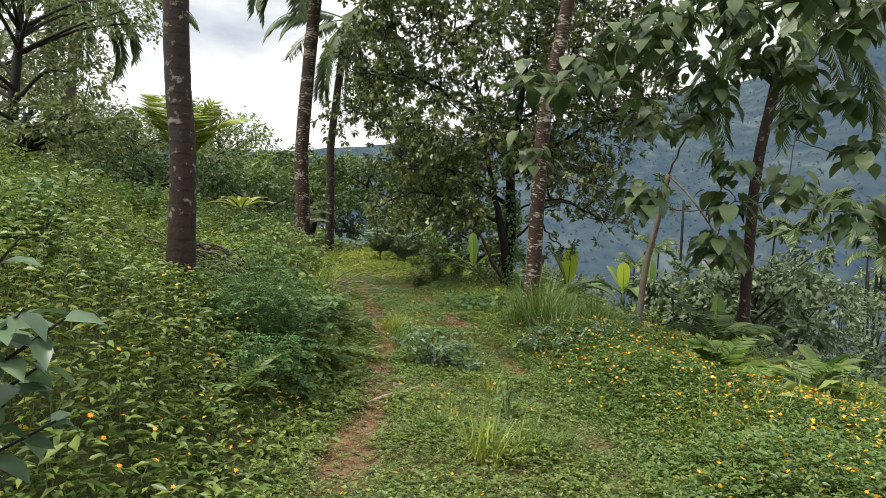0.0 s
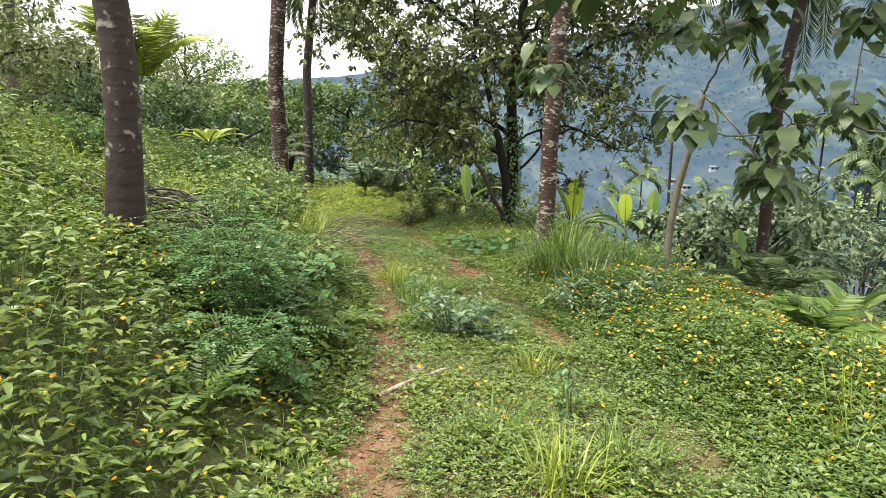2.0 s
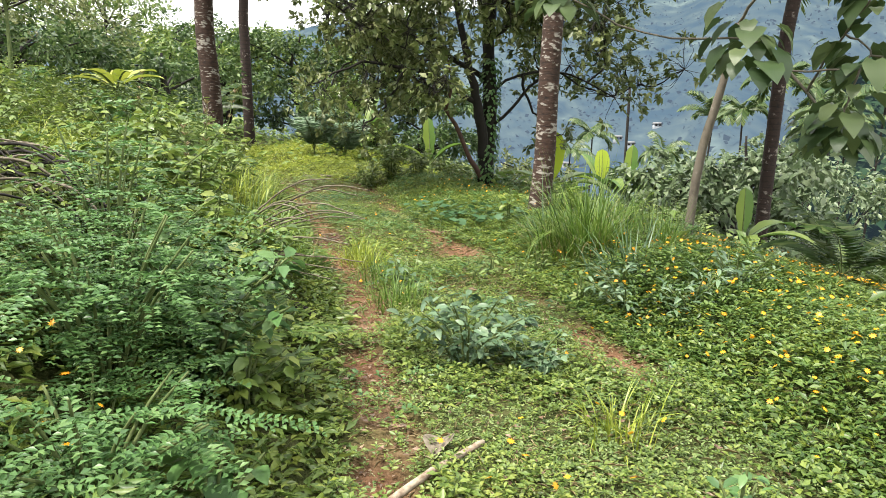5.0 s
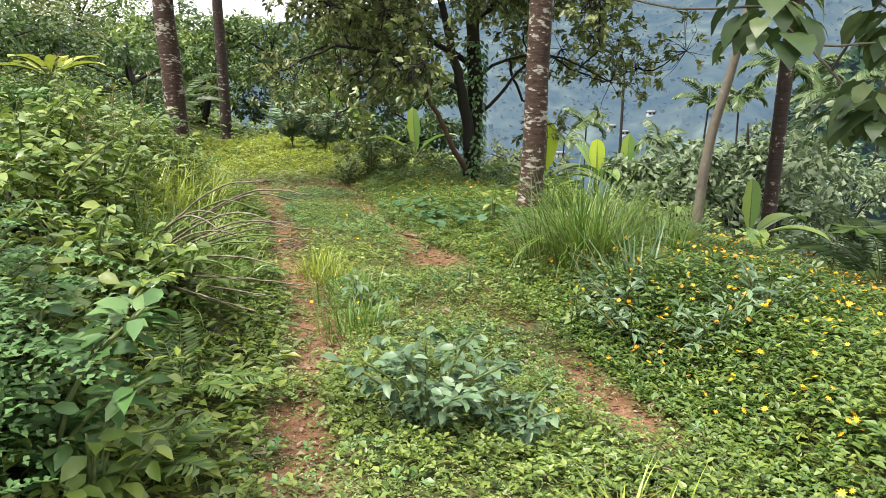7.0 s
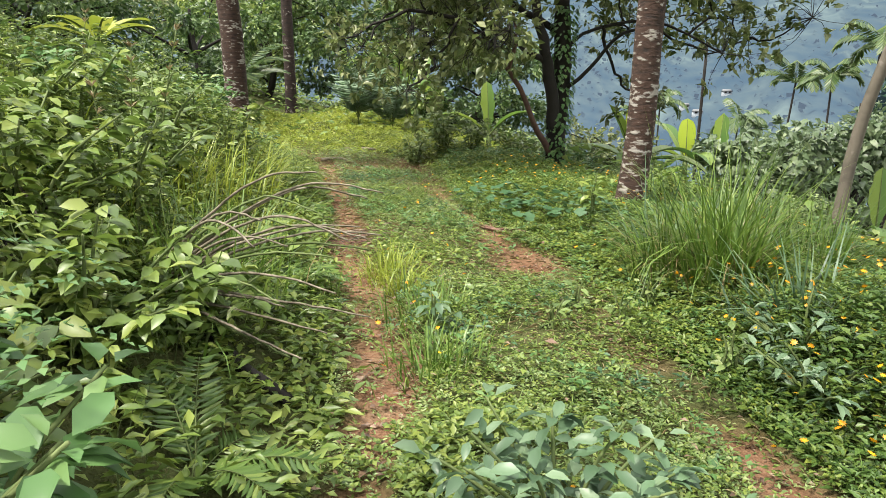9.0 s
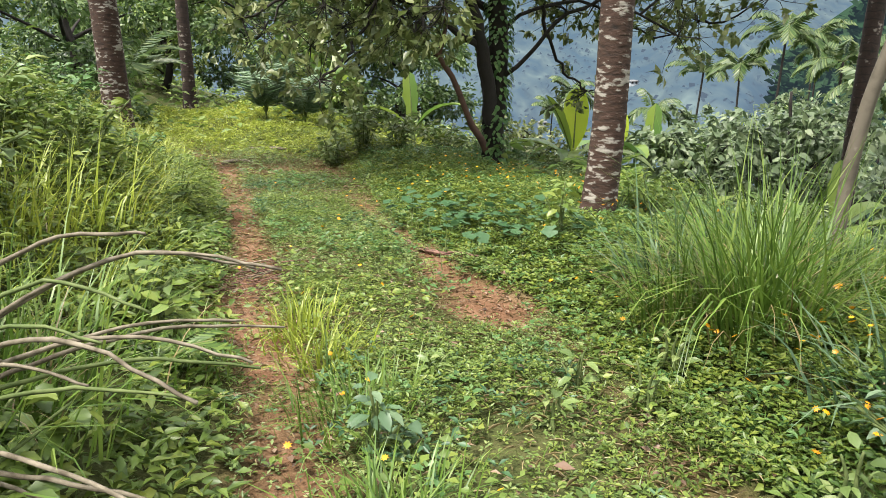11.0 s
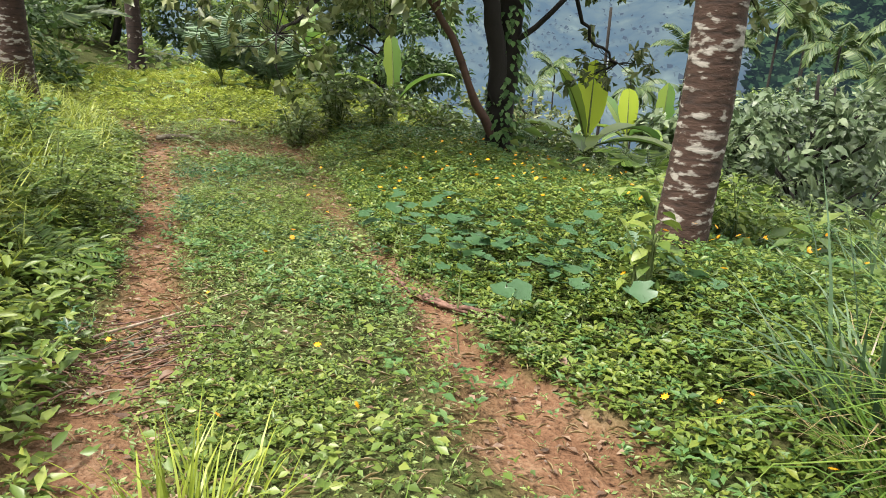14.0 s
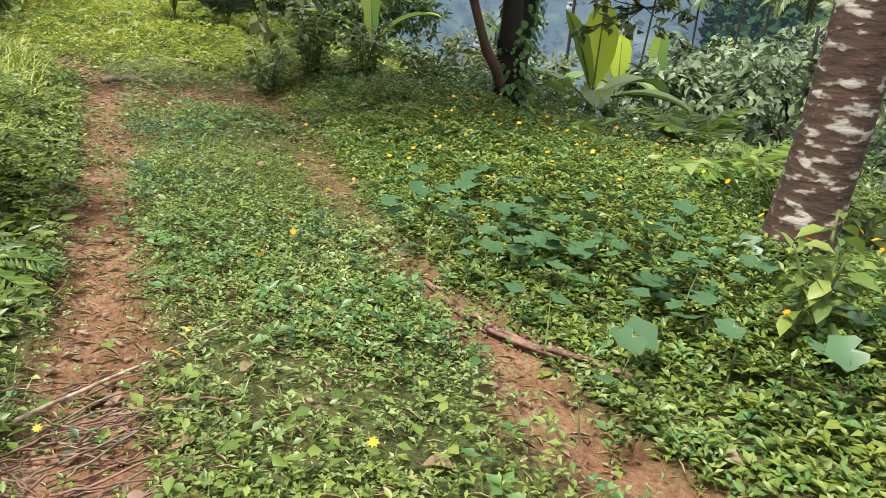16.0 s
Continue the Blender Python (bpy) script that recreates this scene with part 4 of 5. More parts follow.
banana(7.1, 19.0, "banana plant with one upright leaf by the palm", [(80, 86, 6, 1.1, 0.36), (20, 35, 70, 1.5, 0.46), (250, 30, 80, 1.4, 0.44), (320, 30, 70, 1.4, 0.44)], 0.45)
banana(9.2, 18.2, "banana plant with drooping leaves on the slope", [(200, 45, 70, 1.6, 0.42), (280, 60, 60, 1.5, 0.4), (100, 60, 70, 1.4, 0.4), (10, 50, 80, 1.5, 0.4)], 0.6)
banana(-0.6, 26.2, "banana plant with broad dark leaves at the bend", [(60, 75, 30, 1.5, 0.42), (170, 35, 50, 1.9, 0.42), (300, 55, 70, 1.4, 0.4), (230, 70, 40, 1.4, 0.4)], 0.6)
banana(1.2, 24.5, "banana plant with broad dark leaves behind the bush", [(100, 80, 20, 1.3, 0.38), (200, 45, 70, 1.4, 0.4), (330, 50, 70, 1.4, 0.4)], 0.5)


# ---- trees ----
def limb(parent, pts, r0, r1, mat, name="branch", n=14, sides=7, wob=0.0):
    path = curve(pts, n)
    path[1:-1] += rng.normal(0, wob, (n - 2, 3))
    v, f = tube(path, np.linspace(r0, r1, n), sides)
    v += rng.normal(0, r0 * 0.04, v.shape)
    part(name, v, f, mat, parent, rounded=True)
    return path


def crown(parent, centres, radii, n, size, mat, shape=KITE, droop=-0.3, aspect=0.5, flat=0.75):
    """Clumps of leaves round twig ends, thinner towards the middle, with gaps between."""
    centres, radii = np.asarray(centres, float), np.asarray(radii, float)
    w = radii ** 2
    pick = rng.choice(len(centres), n, p=w / w.sum())
    sub = 26
    hubs = some_way(len(centres) * sub, -1, 1).reshape(len(centres), sub, 3) * rng.uniform(0.35, 1.05, (len(centres), sub, 1))
    h = hubs[pick, rng.integers(0, sub, n)] * radii[pick][:, None] * (1, 1, flat)
    p = centres[pick] + h + rng.normal(0, 0.10, (n, 3)) * radii[pick][:, None]
    d = unit(unit(h) + rng.normal(0, 0.6, (n, 3)) + np.array([0, 0, droop]))
    s = rng.uniform(0.6, 1.2, n) * size
    v, f = leaves(p, d, up_about(n, 0.7), s, s * aspect, shape)
    part("crown", v, f, mat, parent, kind="stuff")


def dark_tree():
    """The spreading dark tree: forked stem, low red limb, open crown of small leaves, vine on the trunk."""
    x, y = 2.1, 19.3
    z = float(height(x, y)) - 0.05
    c = empty("spreading_tree", (x, y, z), "dark spreading tree with a forked trunk and climbing vine", "tree")
    limb(c, [(0, 0, 0), (0.0, 0, 0.8), (0.02, 0, 1.8), (-0.05, 0, 3.2), (0.1, 0, 4.6), (0.25, 0, 7.0)], 0.17, 0.07, M_DARKBARK, "trunk", 22, 10, 0.008)
    limb(c, [(-0.03, -0.1, 0.75), (-0.18, -0.2, 1.5), (-0.35, -0.25, 2.2), (-0.62, -0.2, 3.3), (-1.0, 0, 5.2)], 0.11, 0.04, M_DARKBARK, "stem", 16, 8, 0.012)
    ends = [limb(c, [(-0.08, -0.05, 0.35), (-0.35, -0.3, 0.75), (-0.72, -0.55, 1.45), (-1.0, -0.7, 1.8), (-1.6, -0.9, 2.3)], 0.055, 0.016, M_REDBARK, "low_limb", 14, 7, 0.01),
            limb(c, [(-0.85, -0.6, 1.6), (-0.75, -0.7, 2.1), (-0.9, -0.8, 2.7)], 0.035, 0.012, M_REDBARK, n=8)]
    for pts, r in (([(0.02, 0, 1.3), (0.4, -0.3, 1.7), (0.75, -0.6, 2.1), (1.3, -0.8, 2.25), (2.1, -1.0, 1.9)], 0.036),
                   ([(0.05, 0, 1.9), (0.6, 0.3, 2.3), (1.4, 0.5, 2.4), (2.4, 0.6, 1.95), (3.0, 0.5, 2.2)], 0.032),
                   ([(0, 0, 2.2), (-0.9, 0.2, 2.7), (-1.9, 0.1, 3.1), (-3.0, 0.1, 3.2)], 0.06),
                   ([(-0.2, -0.2, 1.7), (-1.1, -0.6, 2.2), (-2.2, -0.8, 2.4), (-3.2, -0.9, 2.0)], 0.05),
                   ([(0.05, 0, 3.0), (0.9, -0.4, 3.6), (1.9, -0.7, 4.2), (2.7, -0.7, 4.3)], 0.06),
                   ([(0, 0, 3.4), (-0.8, 0.4, 4.3), (-1.9, 0.8, 5.0)], 0.055),
                   ([(0.1, 0, 4.2), (0.8, 0.5, 5.1), (1.4, 0.8, 6.2)], 0.05),
                   ([(-0.8, 0, 4.2), (-1.9, -0.4, 4.9), (-3.0, -0.6, 5.2)], 0.045),
                   ([(0.6, 0, 2.3), (0.9, 0.3, 1.6), (1.4, 0.4, 1.2)], 0.03),
                   ([(-1.6, -0.7, 2.3), (-1.9, -0.9, 1.7), (-2.3, -1.0, 1.3)], 0.025),
                   ([(-2.0, 0.1, 3.0), (-2.5, -0.3, 2.5), (-3.0, -0.5, 1.9)], 0.025)):
        ends.append(limb(c, pts, r, 0.012, M_DARKBARK, n=14, wob=0.025))
    joints = np.concatenate([e[3:] for e in ends])
    stems = np.array([(0.0, 0, 2.6), (0.05, 0, 3.6), (0.12, 0, 4.6), (0.18, 0, 5.6), (0.25, 0, 6.8), (-0.55, -0.2, 3.0), (-0.8, -0.1, 4.2), (-1.0, 0, 5.1)])
    joints = np.concatenate([joints, stems])
    goals = [e[-1] for e in ends]
    while len(goals) < 370:
        cz = rng.uniform(1.75, 9.2)
        az, rad = rng.uniform(0, 2 * np.pi), math.sqrt(rng.uniform(0.08, 1))
        g = np.array([4.1 * rad * math.cos(az) - 0.3, 2.6 * rad * math.sin(az) + 0.3, cz])
        if cz < 3.2 and (abs(g[0]) < 0.9 or g[0] > 0.9 and (cz < 2.3 or rng.random() < 0.5)):
            continue
        if cz < 4.2 and g[0] < -2.6 or cz < 2.0 and rng.random() < 0.5:
            continue
        goals.append(g)
    goals.sort(key=lambda g: float(np.min(np.linalg.norm(joints - g, axis=1))))
    twigs, where, ways = [], [], []
    for g in goals:
        far = np.linalg.norm(joints - g, axis=1) * np.where(joints[:, 2] < g[2] + 0.4, 1.0, 1.35)
        start = joints[int(np.argmin(far))]
        if np.linalg.norm(start - g) > 0.15:
            mid = (start + g) / 2 + rng.normal(0, 0.13, 3) + (0, 0, -0.05)
            way = limb(c, [start, mid, g], 0.012 + 0.010 * min(float(np.linalg.norm(start - g)), 1.6), 0.007, M_DARKBARK, n=7, sides=5, wob=0.02)
            joints = np.concatenate([joints, way[2:]])
        for k in range(16):
            tip = g + unit(rng.normal(0, 1, 3) + (0, 0, -0.15)) * rng.uniform(0.18, 0.72)
            twigs.append(tube([g, (g + tip) / 2 + rng.normal(0, 0.05, 3), tip], [0.007, 0.005, 0.003], 3))
            where.append(np.repeat(tip[None], 9, axis=0) + rng.normal(0, 0.035, (9, 3)))
            ways.append(unit(rng.normal(0, 1, (9, 3)) + unit(tip - g) * 0.9 + (0, 0, -0.25)))
    part("twigwork", *join(twigs), M_DARKBARK, c, kind="stuff")
    p, d = np.concatenate(where), np.concatenate(ways)
    s = rng.uniform(0.09, 0.17, len(p))
    part("crown", *leaves(p, d, up_about(len(p), 0.7), s, s * 0.56), M_TREE, c, kind="stuff")
    n = 900
    t = rng.uniform(0, 2.6, n)
    a = rng.uniform(0, 2 * np.pi, n)
    p = np.stack([0.17 * np.cos(a) + 0.02, 0.17 * np.sin(a), t], -1)
    s = rng.uniform(0.05, 0.1, n)
    v, f = leaves(p, np.stack([np.cos(a), np.sin(a), -0.9 + 0 * a], -1), np.stack([np.cos(a), np.sin(a), 0.5 + 0 * a], -1), s, s * 0.7, OVAL)
    part("climbing_vine", v, f, M_DEEP, c, "green heart-leaved vine on the trunk", kind="stuff")


dark_tree()


def big_leaf_tree():
    """The slim grey tree whose long bare shoots end in rosettes of large drooping leaves."""
    x, y = 4.36, 15.0
    z = float(height(x, y)) - 0.03
    c = empty("large_leaved_tree", (x, y, z), "slim grey tree with rosettes of large drooping leaves", "tree")
    b = -z
    limb(c, [(0, 0, 0), (0.08, 0, 1.0 + b), (0.25, -0.1, 2.0 + b), (0.36, -0.16, 2.75 + b)], 0.065, 0.045, M_GREYBARK, "trunk", 16, 9)
    fork = np.array([0.36, -0.16, 2.75 + b])
    spots = [(2.13, 3.9), (2.7, 3.92), (3.38, 3.93), (4.09, 3.53), (4.77, 3.55), (4.55, 4.32), (4.26, 5.0), (5.28, 4.95), (5.96, 4.8), (6.62, 4.81), (6.36, 3.7), (6.93, 3.9),
             (6.1, 2.49), (6.47, 2.07), (7.14, 3.13), (5.15, 2.8), (5.1, 2.1), (3.8, 2.3), (5.0, 1.55), (5.3, 1.5), (2.17, 2.89), (5.5, 5.6), (4.6, 5.8), (3.4, 4.6), (6.2, 5.6), (5.0, 5.2), (5.6, 4.4), (6.2, 4.3), (6.6, 5.4), (5.8, 5.2), (5.2, 5.9), (7.0, 5.2), (3.9, 4.5), (4.9, 3.9)]
    n_leaf = 32
    ends = [np.array([sx - x, 13.0 - y + rng.normal(0, 0.45), sz - z]) for sx, sz in spots]
    ends.sort(key=lambda e: float(np.linalg.norm(e - fork)))
    joints = [(fork, 0.022)]
    for e in ends:
        start, rad = min(joints, key=lambda j: float(np.linalg.norm(j[0] - e)) * (1.0 if j[0][2] < e[2] + 0.6 else 1.5))
        mid = (start + e) / 2 + np.array([rng.normal(0, 0.1), rng.normal(0, 0.1), -0.12 * abs(e[0] - start[0])])
        shoot = limb(c, [start, mid, e], max(rad, 0.012), max(rad * 0.62, 0.008), M_GREYBARK, "shoot", 9, 5, 0.01)
        joints += [(e, max(rad * 0.62, 0.01)), (shoot[5], max(rad * 0.75, 0.01))]
        a = rng.uniform(0, 2 * np.pi, n_leaf)
        stalk = np.stack([np.cos(a), np.sin(a), rng.uniform(-0.9, 0.9, n_leaf)], -1) * rng.uniform(0.10, 0.40, (n_leaf, 1))
        d = np.stack([np.cos(a), np.sin(a), rng.uniform(-1.3, -0.25, n_leaf)], -1)
        s = rng.uniform(0.16, 0.34, n_leaf)
        v, f = leaves(e + stalk, d, np.stack([np.cos(a) * 0.5, np.sin(a) * 0.5, 1 + 0 * a], -1), s, s * 0.8, HEART)
        leafy("leaf_rosette", v, f, M_BIGLEAF, c)


big_leaf_tree()


def wood_tree(x, y, top, wide, label, n=5000, size=0.2, mat=None, low=0.35, bark=None, clumps=16, r0=0.14, lean=0.0, shape=KITE, name="tree", spread=0.45):
    """A broadleaved tree: tapered trunk, limbs, clumped crown."""
    z = float(height(x, y)) - 0.1
    h = max(top - z, 1.5)
    c = empty(name, (x, y, z), label, "tree", "woodland trees")
    bark = bark or M_DARKBARK
    limb(c, [(0, 0, 0), (lean * 0.3 + rng.normal(0, 0.1), 0, h * 0.35), (lean * 0.7 + rng.normal(0, 0.2), rng.normal(0, 0.1), h * 0.65), (lean, 0, h * 0.9)], r0, 0.03, bark, "trunk", 14, 8, 0.02)
    cs, rs = [], []
    for i in range(clumps):
        az, t = i * 2.4 + rng.uniform(-0.4, 0.4), rng.uniform(low, 0.95)
        rad = wide * math.sqrt(rng.uniform(0.15, 1)) * (1 - 0.5 * abs(t - 0.6))
        e = np.array([lean * t + rad * math.cos(az), rad * math.sin(az), h * t])
        s = np.array([lean * t * 0.8, 0, h * t * 0.72])
        limb(c, [s, (s + e) / 2 + (0, 0, 0.1 * h * rng.uniform(0, 0.5)), e], 0.05, 0.012, bark, n=7, sides=5)
        cs.append(e)
        rs.append(wide * rng.uniform(0.28, spread))
    crown(c, cs, rs, n, size, mat or M_BACK, shape)
    return c


for x, y, top, wide, n, size, lb, mat, low in (
        (-8.2, 16.0, 7.5, 2.6, 5000, 0.14, "dark branching tree with sparse small leaves", M_TREE, 0.4),
        (-6.6, 14.0, 3.6, 1.6, 3500, 0.13, "dark leafy shrub tree behind the bank", M_TREE, 0.2),
        (-10.7, 26, 5.2, 3.2, 6000, 0.17, "open dark-leaved tree on the skyline", M_TREE, 0.4),
        (-12.5, 20, 8.5, 3.0, 5000, 0.16, "dark leaning tree with bare limbs", M_TREE, 0.45),
        (-13.1, 40, 8.0, 4.0, 6000, 0.24, "tall rounded green tree behind the palms", M_BACK, 0.25),
        (-11.5, 44, 5.8, 4.0, 6000, 0.24, "rounded green tree on the skyline", M_SHADE, 0.15),
        (-8.6, 34, 4.8, 2.8, 7000, 0.2, "bushy green tree behind the palms", M_SHADE, 0.1),
        (-6.2, 33, 4.4, 2.6, 7000, 0.2, "bushy green tree behind the bend", M_BACK, 0.08),
        (-3.2, 32, 4.6, 2.4, 6500, 0.2, "leafy green tree behind the bend", M_SHADE, 0.08),
        (-2.6, 36, 8.5, 2.8, 6000, 0.2, "tall light green tree behind the bend", M_BACK, 0.15),
        (-0.5, 29.5, 4.6, 2.2, 7000, 0.18, "leafy green tree beyond the track end", M_BACK, 0.05),
        (1.2, 29.5, 2.6, 2.0, 6000, 0.18, "leafy dark green tree beyond the track end", M_SHADE, 0.05),
        (-5.6, 24.5, 3.2, 1.8, 5000, 0.16, "shaded shrub tree beside the bend", M_SHADE, 0.08),
        (-8.2, 22.5, 3.4, 1.9, 5000, 0.16, "shaded shrub tree on the bank", M_SHADE, 0.1),
        (-15, 30, 7, 3.4, 5000, 0.24, "dark green tree at the wood edge", M_TREE, 0.2),
        (4.6, 27.5, 0.3, 1.5, 4000, 0.16, "bushy shrub tree below the verge", M_TREE, 0.1),
        (13.5, 30, 1.8, 3.0, 6000, 0.24, "dense dark shrub tree on the lower slope", M_VINE, 0.1),
        (17, 24, 0.9, 3.0, 5500, 0.22, "dense dark shrub tree on the lower slope", M_VINE, 0.1),
        (12.8, 19.5, -0.1, 2.2, 4500, 0.18, "dark bushy tree below the verge", M_VINE, 0.1)):
    wood_tree(x, y, top, wide, lb, n, size, mat, low)
wood_tree(10.6, 26.5, 1.9, 2.6, "tree smothered in pale large-leaved climbing vine", 7200, 0.26, M_VINE, 0.18, clumps=26, shape=HEART, name="vine_covered_tree", spread=0.5)
for x, y, top, wide in ((15.5, 35, 1.2, 3.2), (20, 37, 2.2, 3.4), (21.5, 30, 2.0, 3.2), (11.5, 33, 0.4, 2.8)):
    wood_tree(x, y, top, wide, "dense thicket tree hung with pale climbing vine", 4200, 0.3, M_VINE, 0.1, clumps=20, name="vine_covered_tree", spread=0.5)
wood_tree(8.3, 25.8, 0.3, 1.7, "low tree smothered in pale climbing vine", 2600, 0.24, M_VINE, 0.15, clumps=18, shape=HEART, name="vine_covered_tree", spread=0.5)
for x, y, top, wide in ((40, 95, -2, 6), (55, 110, 0, 7), (28, 120, -14, 6), (14, 110, -16, 6), (60, 80, 4, 6), (46, 60, 3, 5), (2, 100, -12, 6), (-20, 70, 4, 6), (-30, 55, 8, 6), (36, 130, -10, 7), (70, 140, -4, 8), (20, 70, -8, 5), (34, 48, 2, 4)):
    wood_tree(x, y, top, wide, "distant rounded tree in the valley woods", 1600, 0.75, M_BACK, 0.25, clumps=12, r0=0.3)

# far thin palm trunk seen against the valley, modelled as a crownless pole
for x, y, top in ((17.4, 60, 4.6),):
    z = float(height(x, y))
    c = empty("far_palm_trunk", (x, y, z - 0.05), "thin dark trunk of a far palm, crown not modelled", "pole", "bare poles")
    v, f = tube(curve([(0, 0, 0), (0.03, 0, (top - z) / 2), (0.0, 0, top - z)], 8), np.linspace(0.13, 0.10, 8), 7)
    part("shaft", v, f, M_DARKBARK, c, rounded=True)


# ---- shrubs and single plants ----
def shrub(name, x, y, label, tall, wide, n, size, mat, stems=9, shape=OVAL, aspect=0.5, lift=0.15, category="shrub", group="", upright=0.5):
    c = empty(name, (x, y, float(height(x, y)) - 0.02), label, category, group)
    for i in range(stems):
        a = i * 2.4 + rng.uniform(-0.5, 0.5)
        r = wide * math.sqrt(rng.uniform(0.05, 1))
        e = np.array([r * math.cos(a), r * math.sin(a), tall * rng.uniform(0.65, 1.05) * (1 - 0.35 * (r / wide) ** 2)])
        path = curve([(0.06 * math.cos(a), 0.06 * math.sin(a), 0), e * (0.45, 0.45, 0.6), e], 8)
        v, f = tube(path, np.linspace(0.011, 0.004, 8), 5)
        st = part("stem", v, f, M_STEM, c)
        k = n // stems
        t = rng.uniform(lift, 1, k)
        p = np.stack([np.interp(t, np.linspace(0, 1, 8), path[:, j]) for j in range(3)], -1)
        d = some_way(k, -0.5, upright)
        s = rng.uniform(0.6, 1.15, k) * size
        v, f = leaves(p + d * 0.03, d, up_about(k, 0.4), s, s * aspect, shape)
        leafy("foliage", v, f, mat, st)
    return c


def pinnate_shrub(x, y, label, tall, wide, stems, mat=M_DEEP, leaflet=0.045, leaf=0.34, per=9):
    """A shrub of compound leaves: pairs of small leaflets along each rib."""
    c = empty("feathery_shrub", (x, y, float(height(x, y)) - 0.02), label, "shrub", "feathery shrubs")
    for i in range(stems):
        a = i * 2.4 + rng.uniform(-0.5, 0.5)
        r = wide * math.sqrt(rng.uniform(0.03, 1))
        e = np.array([r * math.cos(a), r * math.sin(a), tall * rng.uniform(0.7, 1.05) * (1 - 0.4 * (r / wide) ** 2)])
        path = curve([(0.05 * math.cos(a), 0.05 * math.sin(a), 0), e * (0.5, 0.5, 0.6), e], 8)
        v, f = tube(path, np.linspace(0.011, 0.004, 8), 5)
        st = part("stem", v, f, M_STEM, c)
        bits = []
        for j in range(per):
            b = path[0] + (path[-1] - path[0]) * 0 + np.array([np.interp(0.25 + 0.75 * j / per, np.linspace(0, 1, 8), path[:, m]) for m in range(3)])
            az = j * 2.4 + a
            d = unit(np.array([math.cos(az), math.sin(az), rng.uniform(-0.05, 0.5)]))
            side = unit(np.cross([0, 0, 1.0], d))
            u = np.linspace(0.15, 1, 12)
            rib = b + d * (u * leaf)[:, None] - np.array([0, 0, 1]) * (0.35 * leaf * u ** 2)[:, None]
            for k in (-1, 1):
                bits.append(leaves(rib, np.tile(d * 0.5 + k * side, (12, 1)) + rng.normal(0, 0.12, (12, 3)), up_about(12, 0.25), leaflet * rng.uniform(0.85, 1.15, 12) * (1.1 - 0.4 * u), leaflet * 0.42))
        v, f = join(bits)
        leafy("foliage", v, f, mat, st)
    return c


pinnate_shrub(-0.62, 8.45, "dark green feathery shrub leaning over the track", 1.0, 0.5, 24, leaflet=0.042, leaf=0.36, per=10)
pinnate_shrub(-0.85, 9.1, "tall dark green feathery shrub on the bank", 1.05, 0.5, 18, leaflet=0.042, leaf=0.38, per=10)
pinnate_shrub(-0.42, 7.8, "dark green feathery shrub at the bank foot", 0.55, 0.4, 14, leaflet=0.042, leaf=0.32)
pinnate_shrub(-1.4, 16.3, "green feathery fern shrub beside the track", 0.55, 0.4, 12, mat=M_HERB)
pinnate_shrub(-1.9, 17.4, "green feathery fern shrub beside the track", 0.5, 0.45, 12, mat=M_HERB)
shrub("grey_leaved_bush", 0.95, 9.85, "grey-green leafy bush growing on the track crown", 0.58, 0.44, 430, 0.085, M_GREY, 16, aspect=0.5)
shrub("grey_leaved_bush", 1.35, 9.75, "grey-green leafy bush growing on the track crown", 0.28, 0.25, 160, 0.075, M_GREY, 8, aspect=0.55)
for x, y, t in ((2.6, 10.5, 0.46), (3.05, 10.8, 0.54), (2.35, 11.35, 0.44), (3.5, 11.5, 0.46), (2.25, 10.9, 0.36)):
    shrub("silvery_bush", x, y, "silvery green bush on the grassy verge", t, 0.32, 150, 0.085, M_SILVER, 10, aspect=0.36, group="silvery bushes", upright=0.8)
for x, y, t, w, n in ((-0.2, 8.95, 0.42, 0.28, 170), (-0.42, 9.35, 0.5, 0.35, 260), (-0.75, 9.6, 0.6, 0.4, 300), (-0.75, 10.4, 0.75, 0.5, 560), (-1.3, 10.9, 0.75, 0.55, 560), (-0.6, 11.0, 0.55, 0.4, 420), (-1.3, 10.0, 0.6, 0.4, 360), (-1.8, 11.8, 0.7, 0.5, 420), (-0.68, 12.9, 0.45, 0.32, 200)):
    shrub("broad_leaved_weed", x, y, "bushy weed with broad pointed green leaves", t, w, n, 0.10, M_HERB, 14, OVAL, 0.6, group="broad-leaved weeds", upright=0.2)
shrub("leafy_sapling", 0.25, 21.1, "bright green leafy sapling at the bend", 1.1, 0.42, 400, 0.13, M_PALE, 14, aspect=0.55, category="sapling")
shrub("leafy_sapling", -0.25, 20.7, "low bright green leafy sapling at the bend", 0.6, 0.4, 330, 0.10, M_PALE, 12, aspect=0.55, category="sapling")
shrub("leafy_sapling", 0.8, 20.6, "bright green leafy sapling under the dark tree", 0.8, 0.42, 320, 0.12, M_PALE, 12, aspect=0.55, category="sapling")
shrub("leafy_sapling", 1.5, 20.5, "green leafy sapling under the dark tree", 0.7, 0.45, 300, 0.12, M_HERB, 12, aspect=0.5, category="sapling")
shrub("verge_weed", 1.84, 14.5, "tall pale green weed with pointed leaves", 0.68, 0.13, 60, 0.105, M_HERB, 4, aspect=0.55, category="weed", group="verge weeds")
shrub("verge_weed", 0.5, 11.8, "pale green young weed on the track crown", 0.34, 0.12, 30, 0.09, M_GREY, 3, aspect=0.55, category="weed", group="verge weeds")
